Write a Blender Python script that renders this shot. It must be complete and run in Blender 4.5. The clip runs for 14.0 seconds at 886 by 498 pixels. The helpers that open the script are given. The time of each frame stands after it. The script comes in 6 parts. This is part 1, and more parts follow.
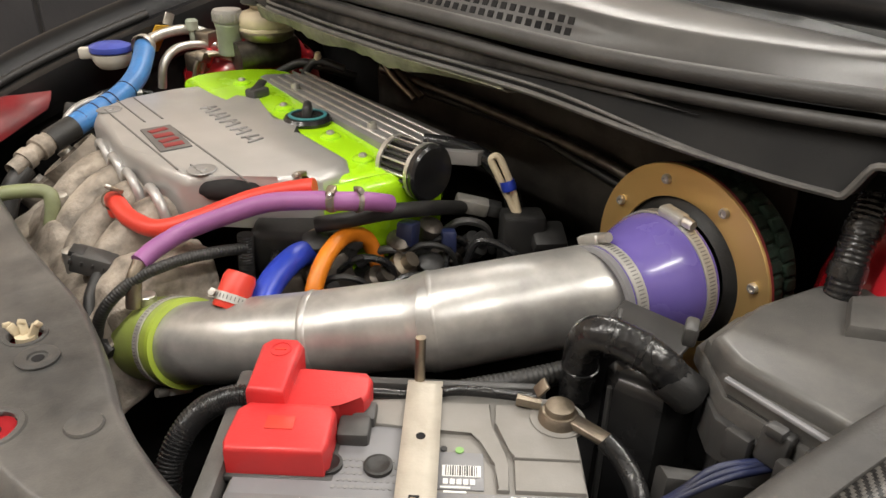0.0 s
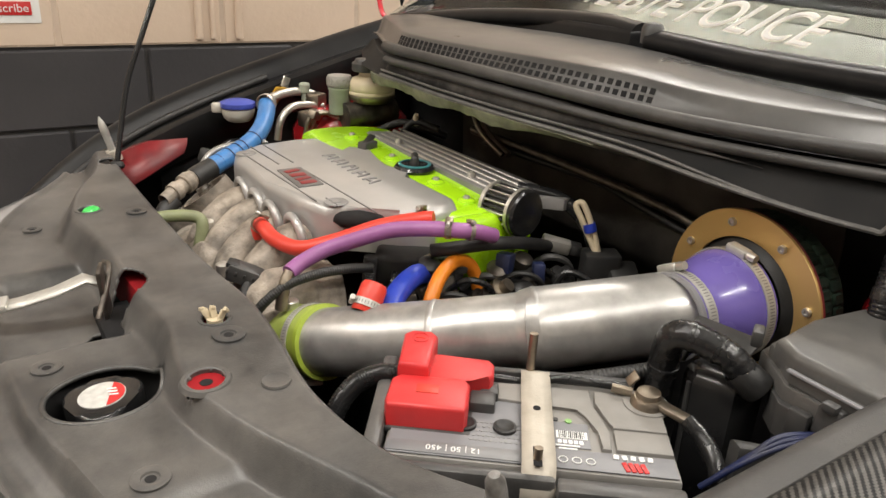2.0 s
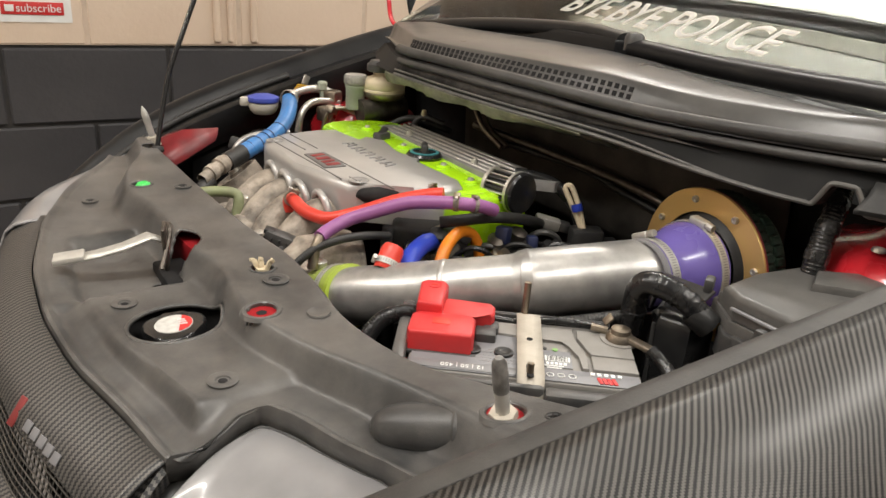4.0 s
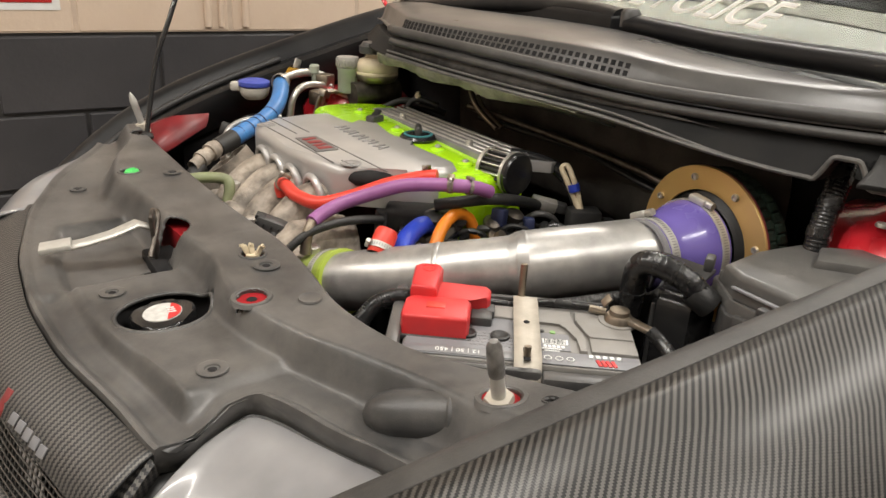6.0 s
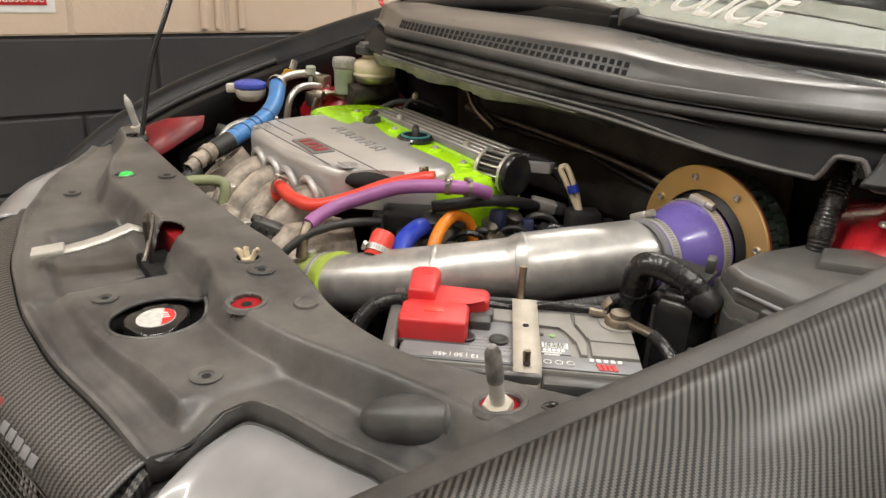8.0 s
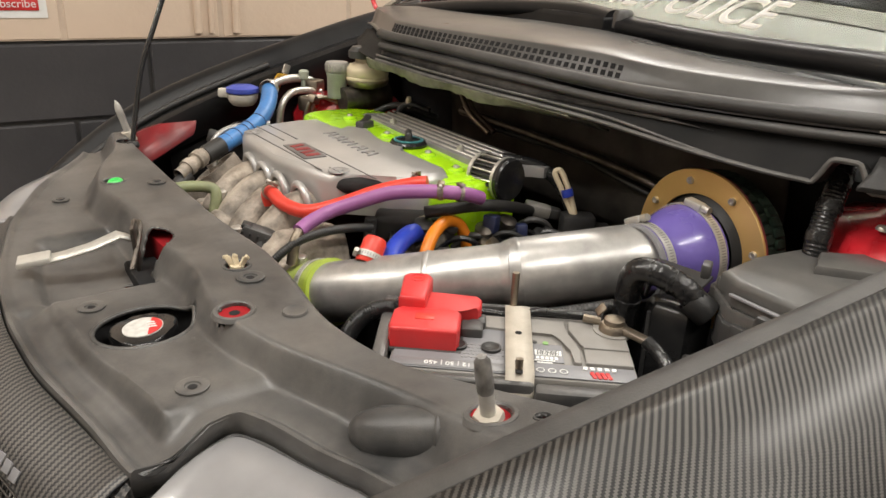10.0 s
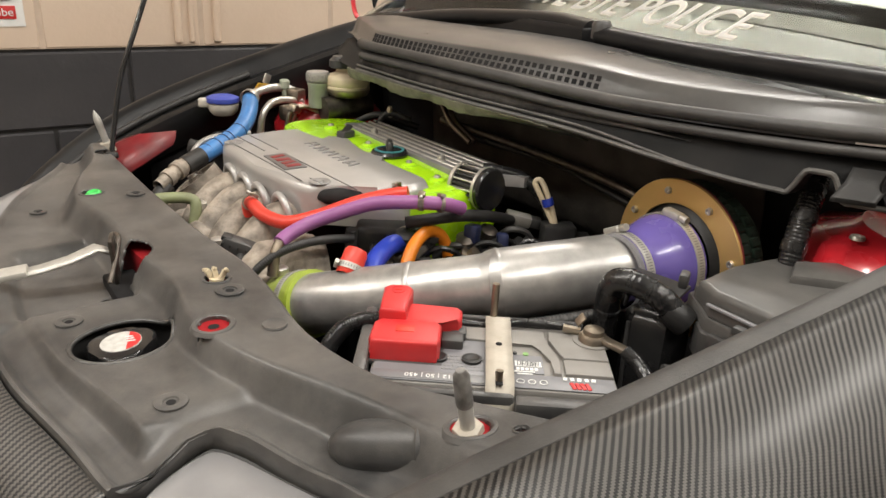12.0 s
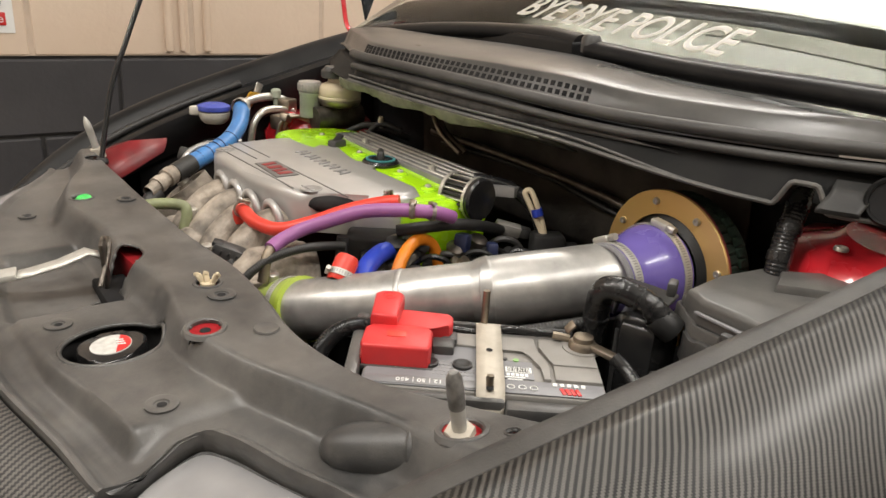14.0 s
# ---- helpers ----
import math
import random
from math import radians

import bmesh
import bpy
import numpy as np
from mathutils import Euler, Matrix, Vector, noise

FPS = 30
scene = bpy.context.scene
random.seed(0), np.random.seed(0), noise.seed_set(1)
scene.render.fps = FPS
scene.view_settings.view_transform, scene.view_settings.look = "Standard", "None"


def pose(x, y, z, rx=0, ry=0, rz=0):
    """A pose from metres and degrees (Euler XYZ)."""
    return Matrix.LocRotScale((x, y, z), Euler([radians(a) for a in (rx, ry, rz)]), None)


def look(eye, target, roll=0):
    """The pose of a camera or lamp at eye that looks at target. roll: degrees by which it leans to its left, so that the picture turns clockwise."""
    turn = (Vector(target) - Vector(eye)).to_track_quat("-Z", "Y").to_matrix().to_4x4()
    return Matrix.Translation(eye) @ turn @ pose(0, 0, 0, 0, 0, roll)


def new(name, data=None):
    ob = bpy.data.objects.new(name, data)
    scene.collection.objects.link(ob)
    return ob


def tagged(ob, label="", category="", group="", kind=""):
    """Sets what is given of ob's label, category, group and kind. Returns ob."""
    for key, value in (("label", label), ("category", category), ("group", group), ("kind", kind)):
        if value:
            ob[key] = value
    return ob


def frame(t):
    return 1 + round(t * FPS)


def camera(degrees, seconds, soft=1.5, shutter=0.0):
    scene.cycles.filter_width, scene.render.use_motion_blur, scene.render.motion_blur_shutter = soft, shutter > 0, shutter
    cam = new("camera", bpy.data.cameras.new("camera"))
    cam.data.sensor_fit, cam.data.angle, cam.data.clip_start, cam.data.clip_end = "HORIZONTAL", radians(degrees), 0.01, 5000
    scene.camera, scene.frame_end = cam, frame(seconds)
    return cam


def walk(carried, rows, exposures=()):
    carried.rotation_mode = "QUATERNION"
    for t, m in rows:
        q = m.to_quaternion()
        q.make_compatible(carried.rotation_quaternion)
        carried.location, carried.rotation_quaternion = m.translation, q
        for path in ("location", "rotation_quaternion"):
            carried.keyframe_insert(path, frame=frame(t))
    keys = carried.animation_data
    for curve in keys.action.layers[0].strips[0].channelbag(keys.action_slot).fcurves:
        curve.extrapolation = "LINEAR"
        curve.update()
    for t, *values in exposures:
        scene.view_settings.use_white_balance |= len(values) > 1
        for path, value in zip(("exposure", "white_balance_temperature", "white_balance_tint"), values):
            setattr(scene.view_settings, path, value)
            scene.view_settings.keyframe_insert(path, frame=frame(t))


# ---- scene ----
cam = camera(63.1, 14.0)
PATH = [
    (0, (-0.07, -0.177, 1.124), (0.997, 1.236, 0.194), 1.6),
    (0.5, (-0.089, -0.17, 1.12), (0.922, 1.327, 0.26), 1.8),
    (1, (-0.094, -0.161, 1.11), (0.897, 1.367, 0.283), 1.7),
    (1.5, (-0.138, -0.195, 1.118), (0.88, 1.338, 0.335), 2.2),
    (2, (-0.218, -0.253, 1.134), (0.818, 1.283, 0.381), 3.0),
    (2.5, (-0.305, -0.328, 1.131), (0.743, 1.211, 0.401), 3.8),
    (3, (-0.333, -0.369, 1.141), (0.721, 1.172, 0.424), 4.4),
    (3.2, (-0.329, -0.375, 1.142), (0.727, 1.165, 0.425), 4.5),
    (5.5, (-0.313, -0.362, 1.125), (0.748, 1.157, 0.372), 3.5),
    (6, (-0.306, -0.362, 1.127), (0.748, 1.157, 0.366), 3.4),
    (6.5, (-0.315, -0.361, 1.127), (0.735, 1.16, 0.363), 3.3),
    (7, (-0.304, -0.358, 1.124), (0.749, 1.162, 0.361), 3.3),
    (9.5, (-0.292, -0.35, 1.126), (0.767, 1.17, 0.373), 2.8),
    (10, (-0.285, -0.348, 1.124), (0.776, 1.172, 0.373), 2.8),
    (10.5, (-0.286, -0.346, 1.128), (0.776, 1.175, 0.382), 2.8),
    (11, (-0.287, -0.345, 1.128), (0.778, 1.175, 0.384), 2.8),
    (11.5, (-0.291, -0.354, 1.131), (0.785, 1.161, 0.391), 2.8),
    (12, (-0.281, -0.35, 1.131), (0.818, 1.151, 0.396), 2.9),
    (12.5, (-0.275, -0.342, 1.126), (0.867, 1.131, 0.403), 3.3),
    (13, (-0.279, -0.346, 1.128), (0.869, 1.127, 0.413), 3.6),
    (13.5, (-0.283, -0.351, 1.122), (0.855, 1.133, 0.414), 3.6),
    (14, (-0.291, -0.354, 1.125), (0.846, 1.137, 0.43), 3.9),
]
walk(cam, [(t, look(eye, target, roll)) for t, eye, target, roll in PATH])

# ---- world and light ----
world = bpy.data.worlds.new("garage_air")
scene.world = world
world.use_nodes = True
world.node_tree.nodes["Background"].inputs[0].default_value = (0.9, 0.93, 1.0, 1)
world.node_tree.nodes["Background"].inputs[1].default_value = 0.05
scene.view_settings.exposure = -0.12


def strip_lamp(x, y, z, length, turn, watts):
    d = bpy.data.lights.new("strip_glow", "AREA")
    d.shape, d.size, d.size_y, d.energy, d.color = "RECTANGLE", length, 0.12, watts, (1.0, 0.95, 0.88)
    o = new("strip_glow", d)
    o.matrix_world = pose(x, y, z, 0, 0, turn)


# The last strip is added only to brighten the near wing and fuse box.
LAMPS = [(-0.55, 0.25, 2.66, 1.5, 0), (1.69, 1.30, 2.66, 1.3, 90), (0.3, -1.3, 2.66, 1.5, 0), (-1.9, 1.2, 2.66, 1.5, 90), (1.9, -0.5, 2.66, 1.5, 0)]
for lx, ly, lz, ll, la in LAMPS:
    strip_lamp(lx, ly, lz, ll, la, 34)


# ---- materials ----
def mat(name, col, rough=0.5, metal=0.0, col2=None, amount=0.5, scale=30.0, bump=0.1, bscale=300.0, coat=0.0, dust=0.0, spec=0.5):
    m = bpy.data.materials.new(name)
    m.use_nodes = True
    nt = m.node_tree
    b = nt.nodes["Principled BSDF"]
    tc = nt.nodes.new("ShaderNodeTexCoord")
    n1 = nt.nodes.new("ShaderNodeTexNoise")
    n1.inputs["Scale"].default_value, n1.inputs["Detail"].default_value = scale, 6
    n2 = nt.nodes.new("ShaderNodeTexNoise")
    n2.inputs["Scale"].default_value, n2.inputs["Detail"].default_value = bscale, 3
    nt.links.new(tc.outputs["Object"], n1.inputs["Vector"])
    nt.links.new(tc.outputs["Object"], n2.inputs["Vector"])
    ramp = nt.nodes.new("ShaderNodeValToRGB")
    ramp.color_ramp.elements[0].position, ramp.color_ramp.elements[1].position = 0.35, 0.68
    c2 = col2 or tuple(min(1, c * (1 - 0.35 * amount)) for c in col)
    ramp.color_ramp.elements[0].color, ramp.color_ramp.elements[1].color = (*col, 1), (*c2, 1)
    nt.links.new(n1.outputs["Fac"], ramp.inputs["Fac"])
    out = ramp.outputs["Color"]
    if dust:
        n3 = nt.nodes.new("ShaderNodeTexNoise")
        n3.inputs["Scale"].default_value, n3.inputs["Detail"].default_value, n3.inputs["Roughness"].default_value = scale * 0.4, 8, 0.7
        nt.links.new(tc.outputs["Object"], n3.inputs["Vector"])
        mr = nt.nodes.new("ShaderNodeMapRange")
        mr.inputs[1].default_value, mr.inputs[2].default_value, mr.inputs[4].default_value = 0.42, 0.72, dust
        nt.links.new(n3.outputs["Fac"], mr.inputs[0])
        mx = nt.nodes.new("ShaderNodeMix")
        mx.data_type = "RGBA"
        nt.links.new(mr.outputs[0], mx.inputs["Factor"])
        nt.links.new(out, mx.inputs["A"])
        mx.inputs["B"].default_value = (0.25, 0.235, 0.215, 1)
        out = mx.outputs["Result"]
    nt.links.new(out, b.inputs["Base Color"])
    rr = nt.nodes.new("ShaderNodeMapRange")
    rr.inputs[3].default_value, rr.inputs[4].default_value = max(0.03, rough - 0.1), min(1, rough + 0.12)
    nt.links.new(n1.outputs["Fac"], rr.inputs[0])
    nt.links.new(rr.outputs[0], b.inputs["Roughness"])
    b.inputs["Metallic"].default_value = metal
    b.inputs["Specular IOR Level"].default_value = spec
    if coat:
        b.inputs["Coat Weight"].default_value, b.inputs["Coat Roughness"].default_value = coat, 0.08
    if bump:
        bp = nt.nodes.new("ShaderNodeBump")
        bp.inputs["Strength"].default_value, bp.inputs["Distance"].default_value = bump, 0.002
        nt.links.new(n2.outputs["Fac"], bp.inputs["Height"])
        nt.links.new(bp.outputs["Normal"], b.inputs["Normal"])
    return m


def carbon(name, tow, turn=0.0, coat=1.0, bright=0.11, low=0.012):
    """Two-by-two twill: tows over and under, their differing sheen put into two base colours."""
    m = bpy.data.materials.new(name)
    m.use_nodes = True
    nt = m.node_tree
    b = nt.nodes["Principled BSDF"]

    def math_node(op, a, c=None):
        n = nt.nodes.new("ShaderNodeMath")
        n.operation = op
        for i, v in enumerate((a, c)):
            if v is None:
                continue
            if isinstance(v, (int, float)):
                n.inputs[i].default_value = v
            else:
                nt.links.new(v, n.inputs[i])
        return n.outputs[0]
    uv = nt.nodes.new("ShaderNodeUVMap")
    mp = nt.nodes.new("ShaderNodeMapping")
    mp.inputs["Scale"].default_value = (1 / tow, 1 / tow, 1)
    mp.inputs["Rotation"].default_value = (0, 0, radians(turn))
    nt.links.new(uv.outputs[0], mp.inputs[0])
    sp = nt.nodes.new("ShaderNodeSeparateXYZ")
    nt.links.new(mp.outputs[0], sp.inputs[0])
    u, v = sp.outputs[0], sp.outputs[1]
    k = math_node("ADD", math_node("FLOOR", u), math_node("FLOOR", v))
    over = math_node("LESS_THAN", math_node("FLOORED_MODULO", k, 4), 2)
    fu = math_node("ABSOLUTE", math_node("SUBTRACT", math_node("FRACT", u), 0.5))
    fv = math_node("ABSOLUTE", math_node("SUBTRACT", math_node("FRACT", v), 0.5))
    h = nt.nodes.new("ShaderNodeMix")
    nt.links.new(over, h.inputs[0])
    nt.links.new(fu, h.inputs[2])
    nt.links.new(fv, h.inputs[3])
    c = nt.nodes.new("ShaderNodeMix")
    c.data_type = "RGBA"
    c.inputs["A"].default_value, c.inputs["B"].default_value = (low, low, low * 1.05, 1), (bright, bright * 0.95, bright * 0.88, 1)
    nt.links.new(over, c.inputs["Factor"])
    nt.links.new(c.outputs["Result"], b.inputs["Base Color"])
    bp = nt.nodes.new("ShaderNodeBump")
    bp.invert = True
    bp.inputs["Strength"].default_value, bp.inputs["Distance"].default_value = 0.5, tow * 0.3
    nt.links.new(h.outputs[0], bp.inputs["Height"])
    nt.links.new(bp.outputs[0], b.inputs["Normal"])
    b.inputs["Metallic"].default_value, b.inputs["Roughness"].default_value = 0.5, 0.5
    b.inputs["Coat Weight"].default_value, b.inputs["Coat Roughness"].default_value = coat * 0.35, 0.27
    return m


M = {
    "plastic": mat("dusty_black_plastic", (0.038, 0.0378, 0.0378), 0.35, 0, (0.072, 0.071, 0.070), 1, 17, 0.13, 650, dust=0.42),
    "plastic2": mat("smooth_black_plastic", (0.034, 0.034, 0.034), 0.42, 0, (0.05, 0.049, 0.048), 1, 14, 0.08, 700, dust=0.12),
    "rubber": mat("black_rubber", (0.013, 0.013, 0.013), 0.48, 0, (0.022, 0.0215, 0.021), 1, 40, 0.15, 500, dust=0.06),
    "gloss": mat("glossy_black", (0.012, 0.012, 0.013), 0.2, 0, (0.02, 0.02, 0.02), 1, 20, 0.03, 400),
    # pale colour standing in for room reflections on the windscreen
    "reflectsheet": mat("pale_reflection_sheet", (0.62, 0.60, 0.52), 0.5, 0, (0.50, 0.48, 0.41), 1, 3, 0.2, 40),
    "satin": mat("satin_black_paint", (0.010, 0.010, 0.011), 0.34, 0, (0.016, 0.016, 0.016), 1, 12, 0.05, 400, dust=0.03, spec=0.18),
    "tape": mat("shiny_black_tape", (0.011, 0.011, 0.012), 0.25, 0, (0.016, 0.016, 0.016), 1, 60, 0.5, 110),
    # near-black of the bay, also standing in for shadow inside holes and slots
    "dark": mat("bay_dark_and_hole_shadow", (0.009, 0.009, 0.010), 0.75, 0, (0.016, 0.0155, 0.016), 1, 20, 0.1, 200, dust=0.06, spec=0.2),
    "alu": mat("dull_polished_aluminium", (0.54, 0.53, 0.51), 0.34, 0.60, (0.30, 0.294, 0.285), 1, 26, 0.06, 260, dust=0.34),
    "steel": mat("zinc_steel", (0.66, 0.64, 0.60), 0.4, 0.85, (0.50, 0.48, 0.44), 1, 60, 0.1, 500),
    "latchsteel": mat("greasy_latch_steel", (0.16, 0.14, 0.12), 0.4, 0.8, (0.08, 0.07, 0.06), 1, 60, 0.2, 400),
    "brightzinc": mat("bright_zinc", (0.60, 0.59, 0.55), 0.42, 0.5, (0.48, 0.47, 0.44), 1, 60, 0.1, 500),
    "brasszinc": mat("tarnished_zinc", (0.36, 0.31, 0.24), 0.45, 1, (0.25, 0.21, 0.17), 1, 60, 0.2, 400),
    "cast": mat("dusty_cast_aluminium", (0.42, 0.36, 0.295), 0.62, 0.15, (0.13, 0.108, 0.085), 1, 42, 0.7, 240, dust=0.45),
    "silver": mat("silver_paint", (0.46, 0.45, 0.44), 0.38, 0.45, (0.40, 0.39, 0.38), 1, 12, 0.05, 900, coat=0.25),
    "silverdark": mat("dark_plate_and_groove_shadow", (0.16, 0.155, 0.15), 0.45, 0.3),
    "lime": mat("lime_green_paint", (0.42, 0.78, 0.01), 0.25, 0, (0.37, 0.70, 0.01), 1, 10, 0.05, 200, coat=0.6),
    "red": mat("red_plastic", (0.62, 0.028, 0.03), 0.38, 0, (0.50, 0.025, 0.028), 1, 25, 0.1, 600, dust=0.06),
    "redmatt": mat("dull_red_steel", (0.26, 0.008, 0.012), 0.75, 0, (0.32, 0.010, 0.014), 1, 40, 0.05, spec=0.2),
    "reddull": mat("dull_red_paint", (0.20, 0.007, 0.011), 0.4, 0, (0.12, 0.010, 0.014), 1, 25, 0.05, 200, dust=0.15),
    "badgered": mat("dull_badge_red", (0.26, 0.035, 0.035), 0.5, 0.2),
    "greycap": mat("grey_ribbed_cap", (0.30, 0.285, 0.26), 0.5, 0, (0.22, 0.21, 0.19), 1, 30, 0.08),
    "navy": mat("navy_connector", (0.012, 0.020, 0.075), 0.45, 0, (0.010, 0.014, 0.04), 1, 40, 0.1, dust=0.08),
    "coilgrey": mat("grey_coil_cover", (0.30, 0.292, 0.285), 0.42, 0.4, (0.21, 0.205, 0.20), 1, 20, 0.05, 500),
    # greyer base and extra dust stand in for light grazing the black fuse box
    "fuseplastic": mat("dusty_sheen_grey_plastic", (0.078, 0.076, 0.073), 0.36, 0, (0.085, 0.083, 0.079), 1, 14, 0.1, 700, dust=0.5),
    "redhose": mat("red_silicone", (0.66, 0.05, 0.03), 0.4, 0, (0.56, 0.04, 0.026), 1, 30, 0.06, 400),
    "redpaint": mat("red_car_paint", (0.55, 0.014, 0.024), 0.26, 0, (0.46, 0.012, 0.020), 1, 14, 0.03, 200, coat=0.7, dust=0.08),
    "purplehose": mat("violet_silicone", (0.31, 0.115, 0.30), 0.42, 0, (0.26, 0.095, 0.25), 1, 30, 0.06, 400),
    "purple": mat("purple_silicone", (0.165, 0.125, 0.42), 0.25, 0, (0.135, 0.10, 0.35), 1, 12, 0.06, 120, coat=0.3),
    "bluehose": mat("blue_silicone", (0.02, 0.05, 0.42), 0.35, 0, (0.018, 0.04, 0.34), 1, 30, 0.08, 300),
    "bluetape": mat("light_blue_tape", (0.055, 0.20, 0.48), 0.4, 0, (0.06, 0.17, 0.40), 1, 40, 0.3, 200),
    "orange": mat("orange_silicone", (0.68, 0.20, 0.01), 0.38, 0, (0.56, 0.16, 0.01), 1, 30, 0.06, 400),
    "olive": mat("dusty_green_silicone", (0.32, 0.40, 0.06), 0.5, 0, (0.24, 0.30, 0.06), 1, 30, 0.1, 400, dust=0.2),
    "olivelip": mat("bright_olive_silicone", (0.36, 0.47, 0.05), 0.45, 0, (0.30, 0.38, 0.05), 1, 30, 0.1, 400, dust=0.1),
    "sage": mat("faded_green_hose", (0.22, 0.25, 0.12), 0.55, 0, (0.16, 0.17, 0.09), 1, 40, 0.1, 400, dust=0.3),
    "gold": mat("gold_anodised", (0.80, 0.55, 0.22), 0.42, 0.75, (0.74, 0.49, 0.18), 1, 8, 0.03, 700),
    "foam": mat("dark_green_foam", (0.012, 0.034, 0.018), 0.85, 0, (0.006, 0.018, 0.010), 1, 60, 0.8, 150),
    "batt": mat("grey_battery_case", (0.24, 0.23, 0.215), 0.5, 0, (0.19, 0.18, 0.165), 1, 22, 0.08, 600, dust=0.4),
    "label": mat("battery_label", (0.14, 0.14, 0.15), 0.4, 0, (0.20, 0.20, 0.20), 1, 10, 0.02),
    "labelgrey": mat("label_grey", (0.21, 0.21, 0.22), 0.4, 0, (0.18, 0.18, 0.19), 1, 10, 0.02),
    "white": mat("white_print", (0.78, 0.78, 0.76), 0.45, 0, (0.7, 0.7, 0.68), 1, 20, 0.02),
    "redprint": mat("red_print", (0.6, 0.03, 0.03), 0.4),
    "greenprint": mat("green_print", (0.05, 0.55, 0.1), 0.35),
    "strap": mat("beige_metal_strap", (0.50, 0.46, 0.39), 0.5, 0.15, (0.40, 0.36, 0.30), 1, 40, 0.15, 400),
    "cream": mat("cream_plastic", (0.60, 0.51, 0.36), 0.45, 0, (0.52, 0.44, 0.30), 1, 20, 0.05),
    "whiteplastic": mat("aged_white_plastic", (0.58, 0.55, 0.48), 0.5, 0, (0.46, 0.43, 0.37), 1, 25, 0.06),
    "greengrey": mat("greenish_plastic", (0.36, 0.39, 0.31), 0.45, 0, (0.27, 0.29, 0.23), 1, 30, 0.06),
    "bluecap": mat("blue_plastic", (0.06, 0.09, 0.42), 0.4, 0, (0.05, 0.07, 0.35), 1, 30, 0.05),
    "yellow": mat("yellow_passivated_steel", (0.60, 0.34, 0.02), 0.4, 0.3, (0.5, 0.27, 0.02), 1, 30, 0.06),
    "lampglass": mat("clear_lamp_cover", (0.21, 0.208, 0.216), 0.34, 0.1, (0.30, 0.296, 0.30), 1, 11, 0.05, 60, coat=0.5, dust=0.2),
    "tipgrey": mat("worn_grey_tip", (0.27, 0.262, 0.25), 0.35, 0.2, (0.09, 0.085, 0.08), 1, 80, 0.3, 300),
    "clipgrey": mat("dusty_grey_clip", (0.060, 0.059, 0.057), 0.4, 0, (0.10, 0.097, 0.092), 1, 40, 0.1, 400, dust=0.4),
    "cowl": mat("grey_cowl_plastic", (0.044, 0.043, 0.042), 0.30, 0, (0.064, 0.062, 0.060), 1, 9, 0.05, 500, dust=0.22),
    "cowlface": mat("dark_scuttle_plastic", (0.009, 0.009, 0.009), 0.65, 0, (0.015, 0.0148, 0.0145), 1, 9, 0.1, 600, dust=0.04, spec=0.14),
    "lichen": mat("mossy_flange", (0.19, 0.19, 0.125), 0.7, 0, (0.08, 0.08, 0.05), 1, 40, 0.5, 200, dust=0.4),
    "sealm": mat("rubber_seal", (0.03, 0.029, 0.028), 0.5, 0, (0.045, 0.043, 0.041), 1, 20, 0.15, 500, dust=0.15),
    "blackblock": mat("black_painted_block", (0.040, 0.039, 0.042), 0.5, 0, (0.055, 0.052, 0.055), 1, 3, 0.5, 60, dust=0.04),
    "creamblock": mat("cream_painted_block", (0.66, 0.53, 0.42), 0.55, 0, (0.60, 0.47, 0.36), 1, 3, 0.5, 60),
    "blackjoint": mat("black_painted_joint", (0.03, 0.029, 0.03), 0.6, 0, (0.06, 0.055, 0.05), 1, 20, 0.4, 80),
    "creamjoint": mat("cream_painted_joint", (0.58, 0.46, 0.36), 0.6, 0, (0.48, 0.38, 0.3), 1, 20, 0.4, 80),
    "plaster": mat("pale_plaster", (0.62, 0.56, 0.48), 0.7, 0, (0.56, 0.5, 0.43), 1, 2, 0.2, 60),
    "concrete": mat("concrete_floor", (0.22, 0.21, 0.20), 0.6, 0, (0.16, 0.155, 0.15), 1, 4, 0.3, 60, dust=0.2),
    "ceil": mat("white_ceiling", (0.72, 0.70, 0.66), 0.8, 0, (0.66, 0.64, 0.60), 1, 2, 0.1, 50),
    "mesh": mat("wire_mesh", (0.13, 0.125, 0.118), 0.4, 0.6),
    "felt": mat("brown_bulkhead_felt", (0.085, 0.076, 0.066), 0.9, 0, (0.05, 0.045, 0.04), 1, 18, 0.5, 160, spec=0.1),
    "paper": mat("worn_paper_sticker", (0.56, 0.55, 0.52), 0.55, 0, (0.40, 0.39, 0.37), 1, 120, 0.05),
    "teal": mat("teal_print", (0.05, 0.22, 0.24), 0.4),
    "eyegreen": mat("dull_green_eye", (0.22, 0.42, 0.12), 0.4),
    "slogangrey": mat("grey_sticker", (0.40, 0.39, 0.37), 0.5, 0, (0.34, 0.33, 0.31), 1, 20, 0.02),
    "weathered": mat("weathered_scuttle_plastic", (0.020, 0.0195, 0.019), 0.6, 0, (0.045, 0.043, 0.040), 1, 30, 0.2, 500, dust=0.45, spec=0.25),
    "carbon": carbon("carbon_twill", 0.0017, 0, 0.7, 0.088, 0.009),
    "carbonb": carbon("carbon_twill_worn", 0.0024, 45, 0.4, 0.12, 0.03),
}
glass = bpy.data.materials.new("windscreen_glass")
glass.use_nodes = True
gb = glass.node_tree.nodes["Principled BSDF"]
gb.inputs["Base Color"].default_value = (0.75, 0.8, 0.78, 1)
gb.inputs["Transmission Weight"].default_value, gb.inputs["Roughness"].default_value, gb.inputs["IOR"].default_value = 1.0, 0.03, 1.5
M["glass"] = glass
glow = bpy.data.materials.new("lamp_diffuser")
glow.use_nodes = True
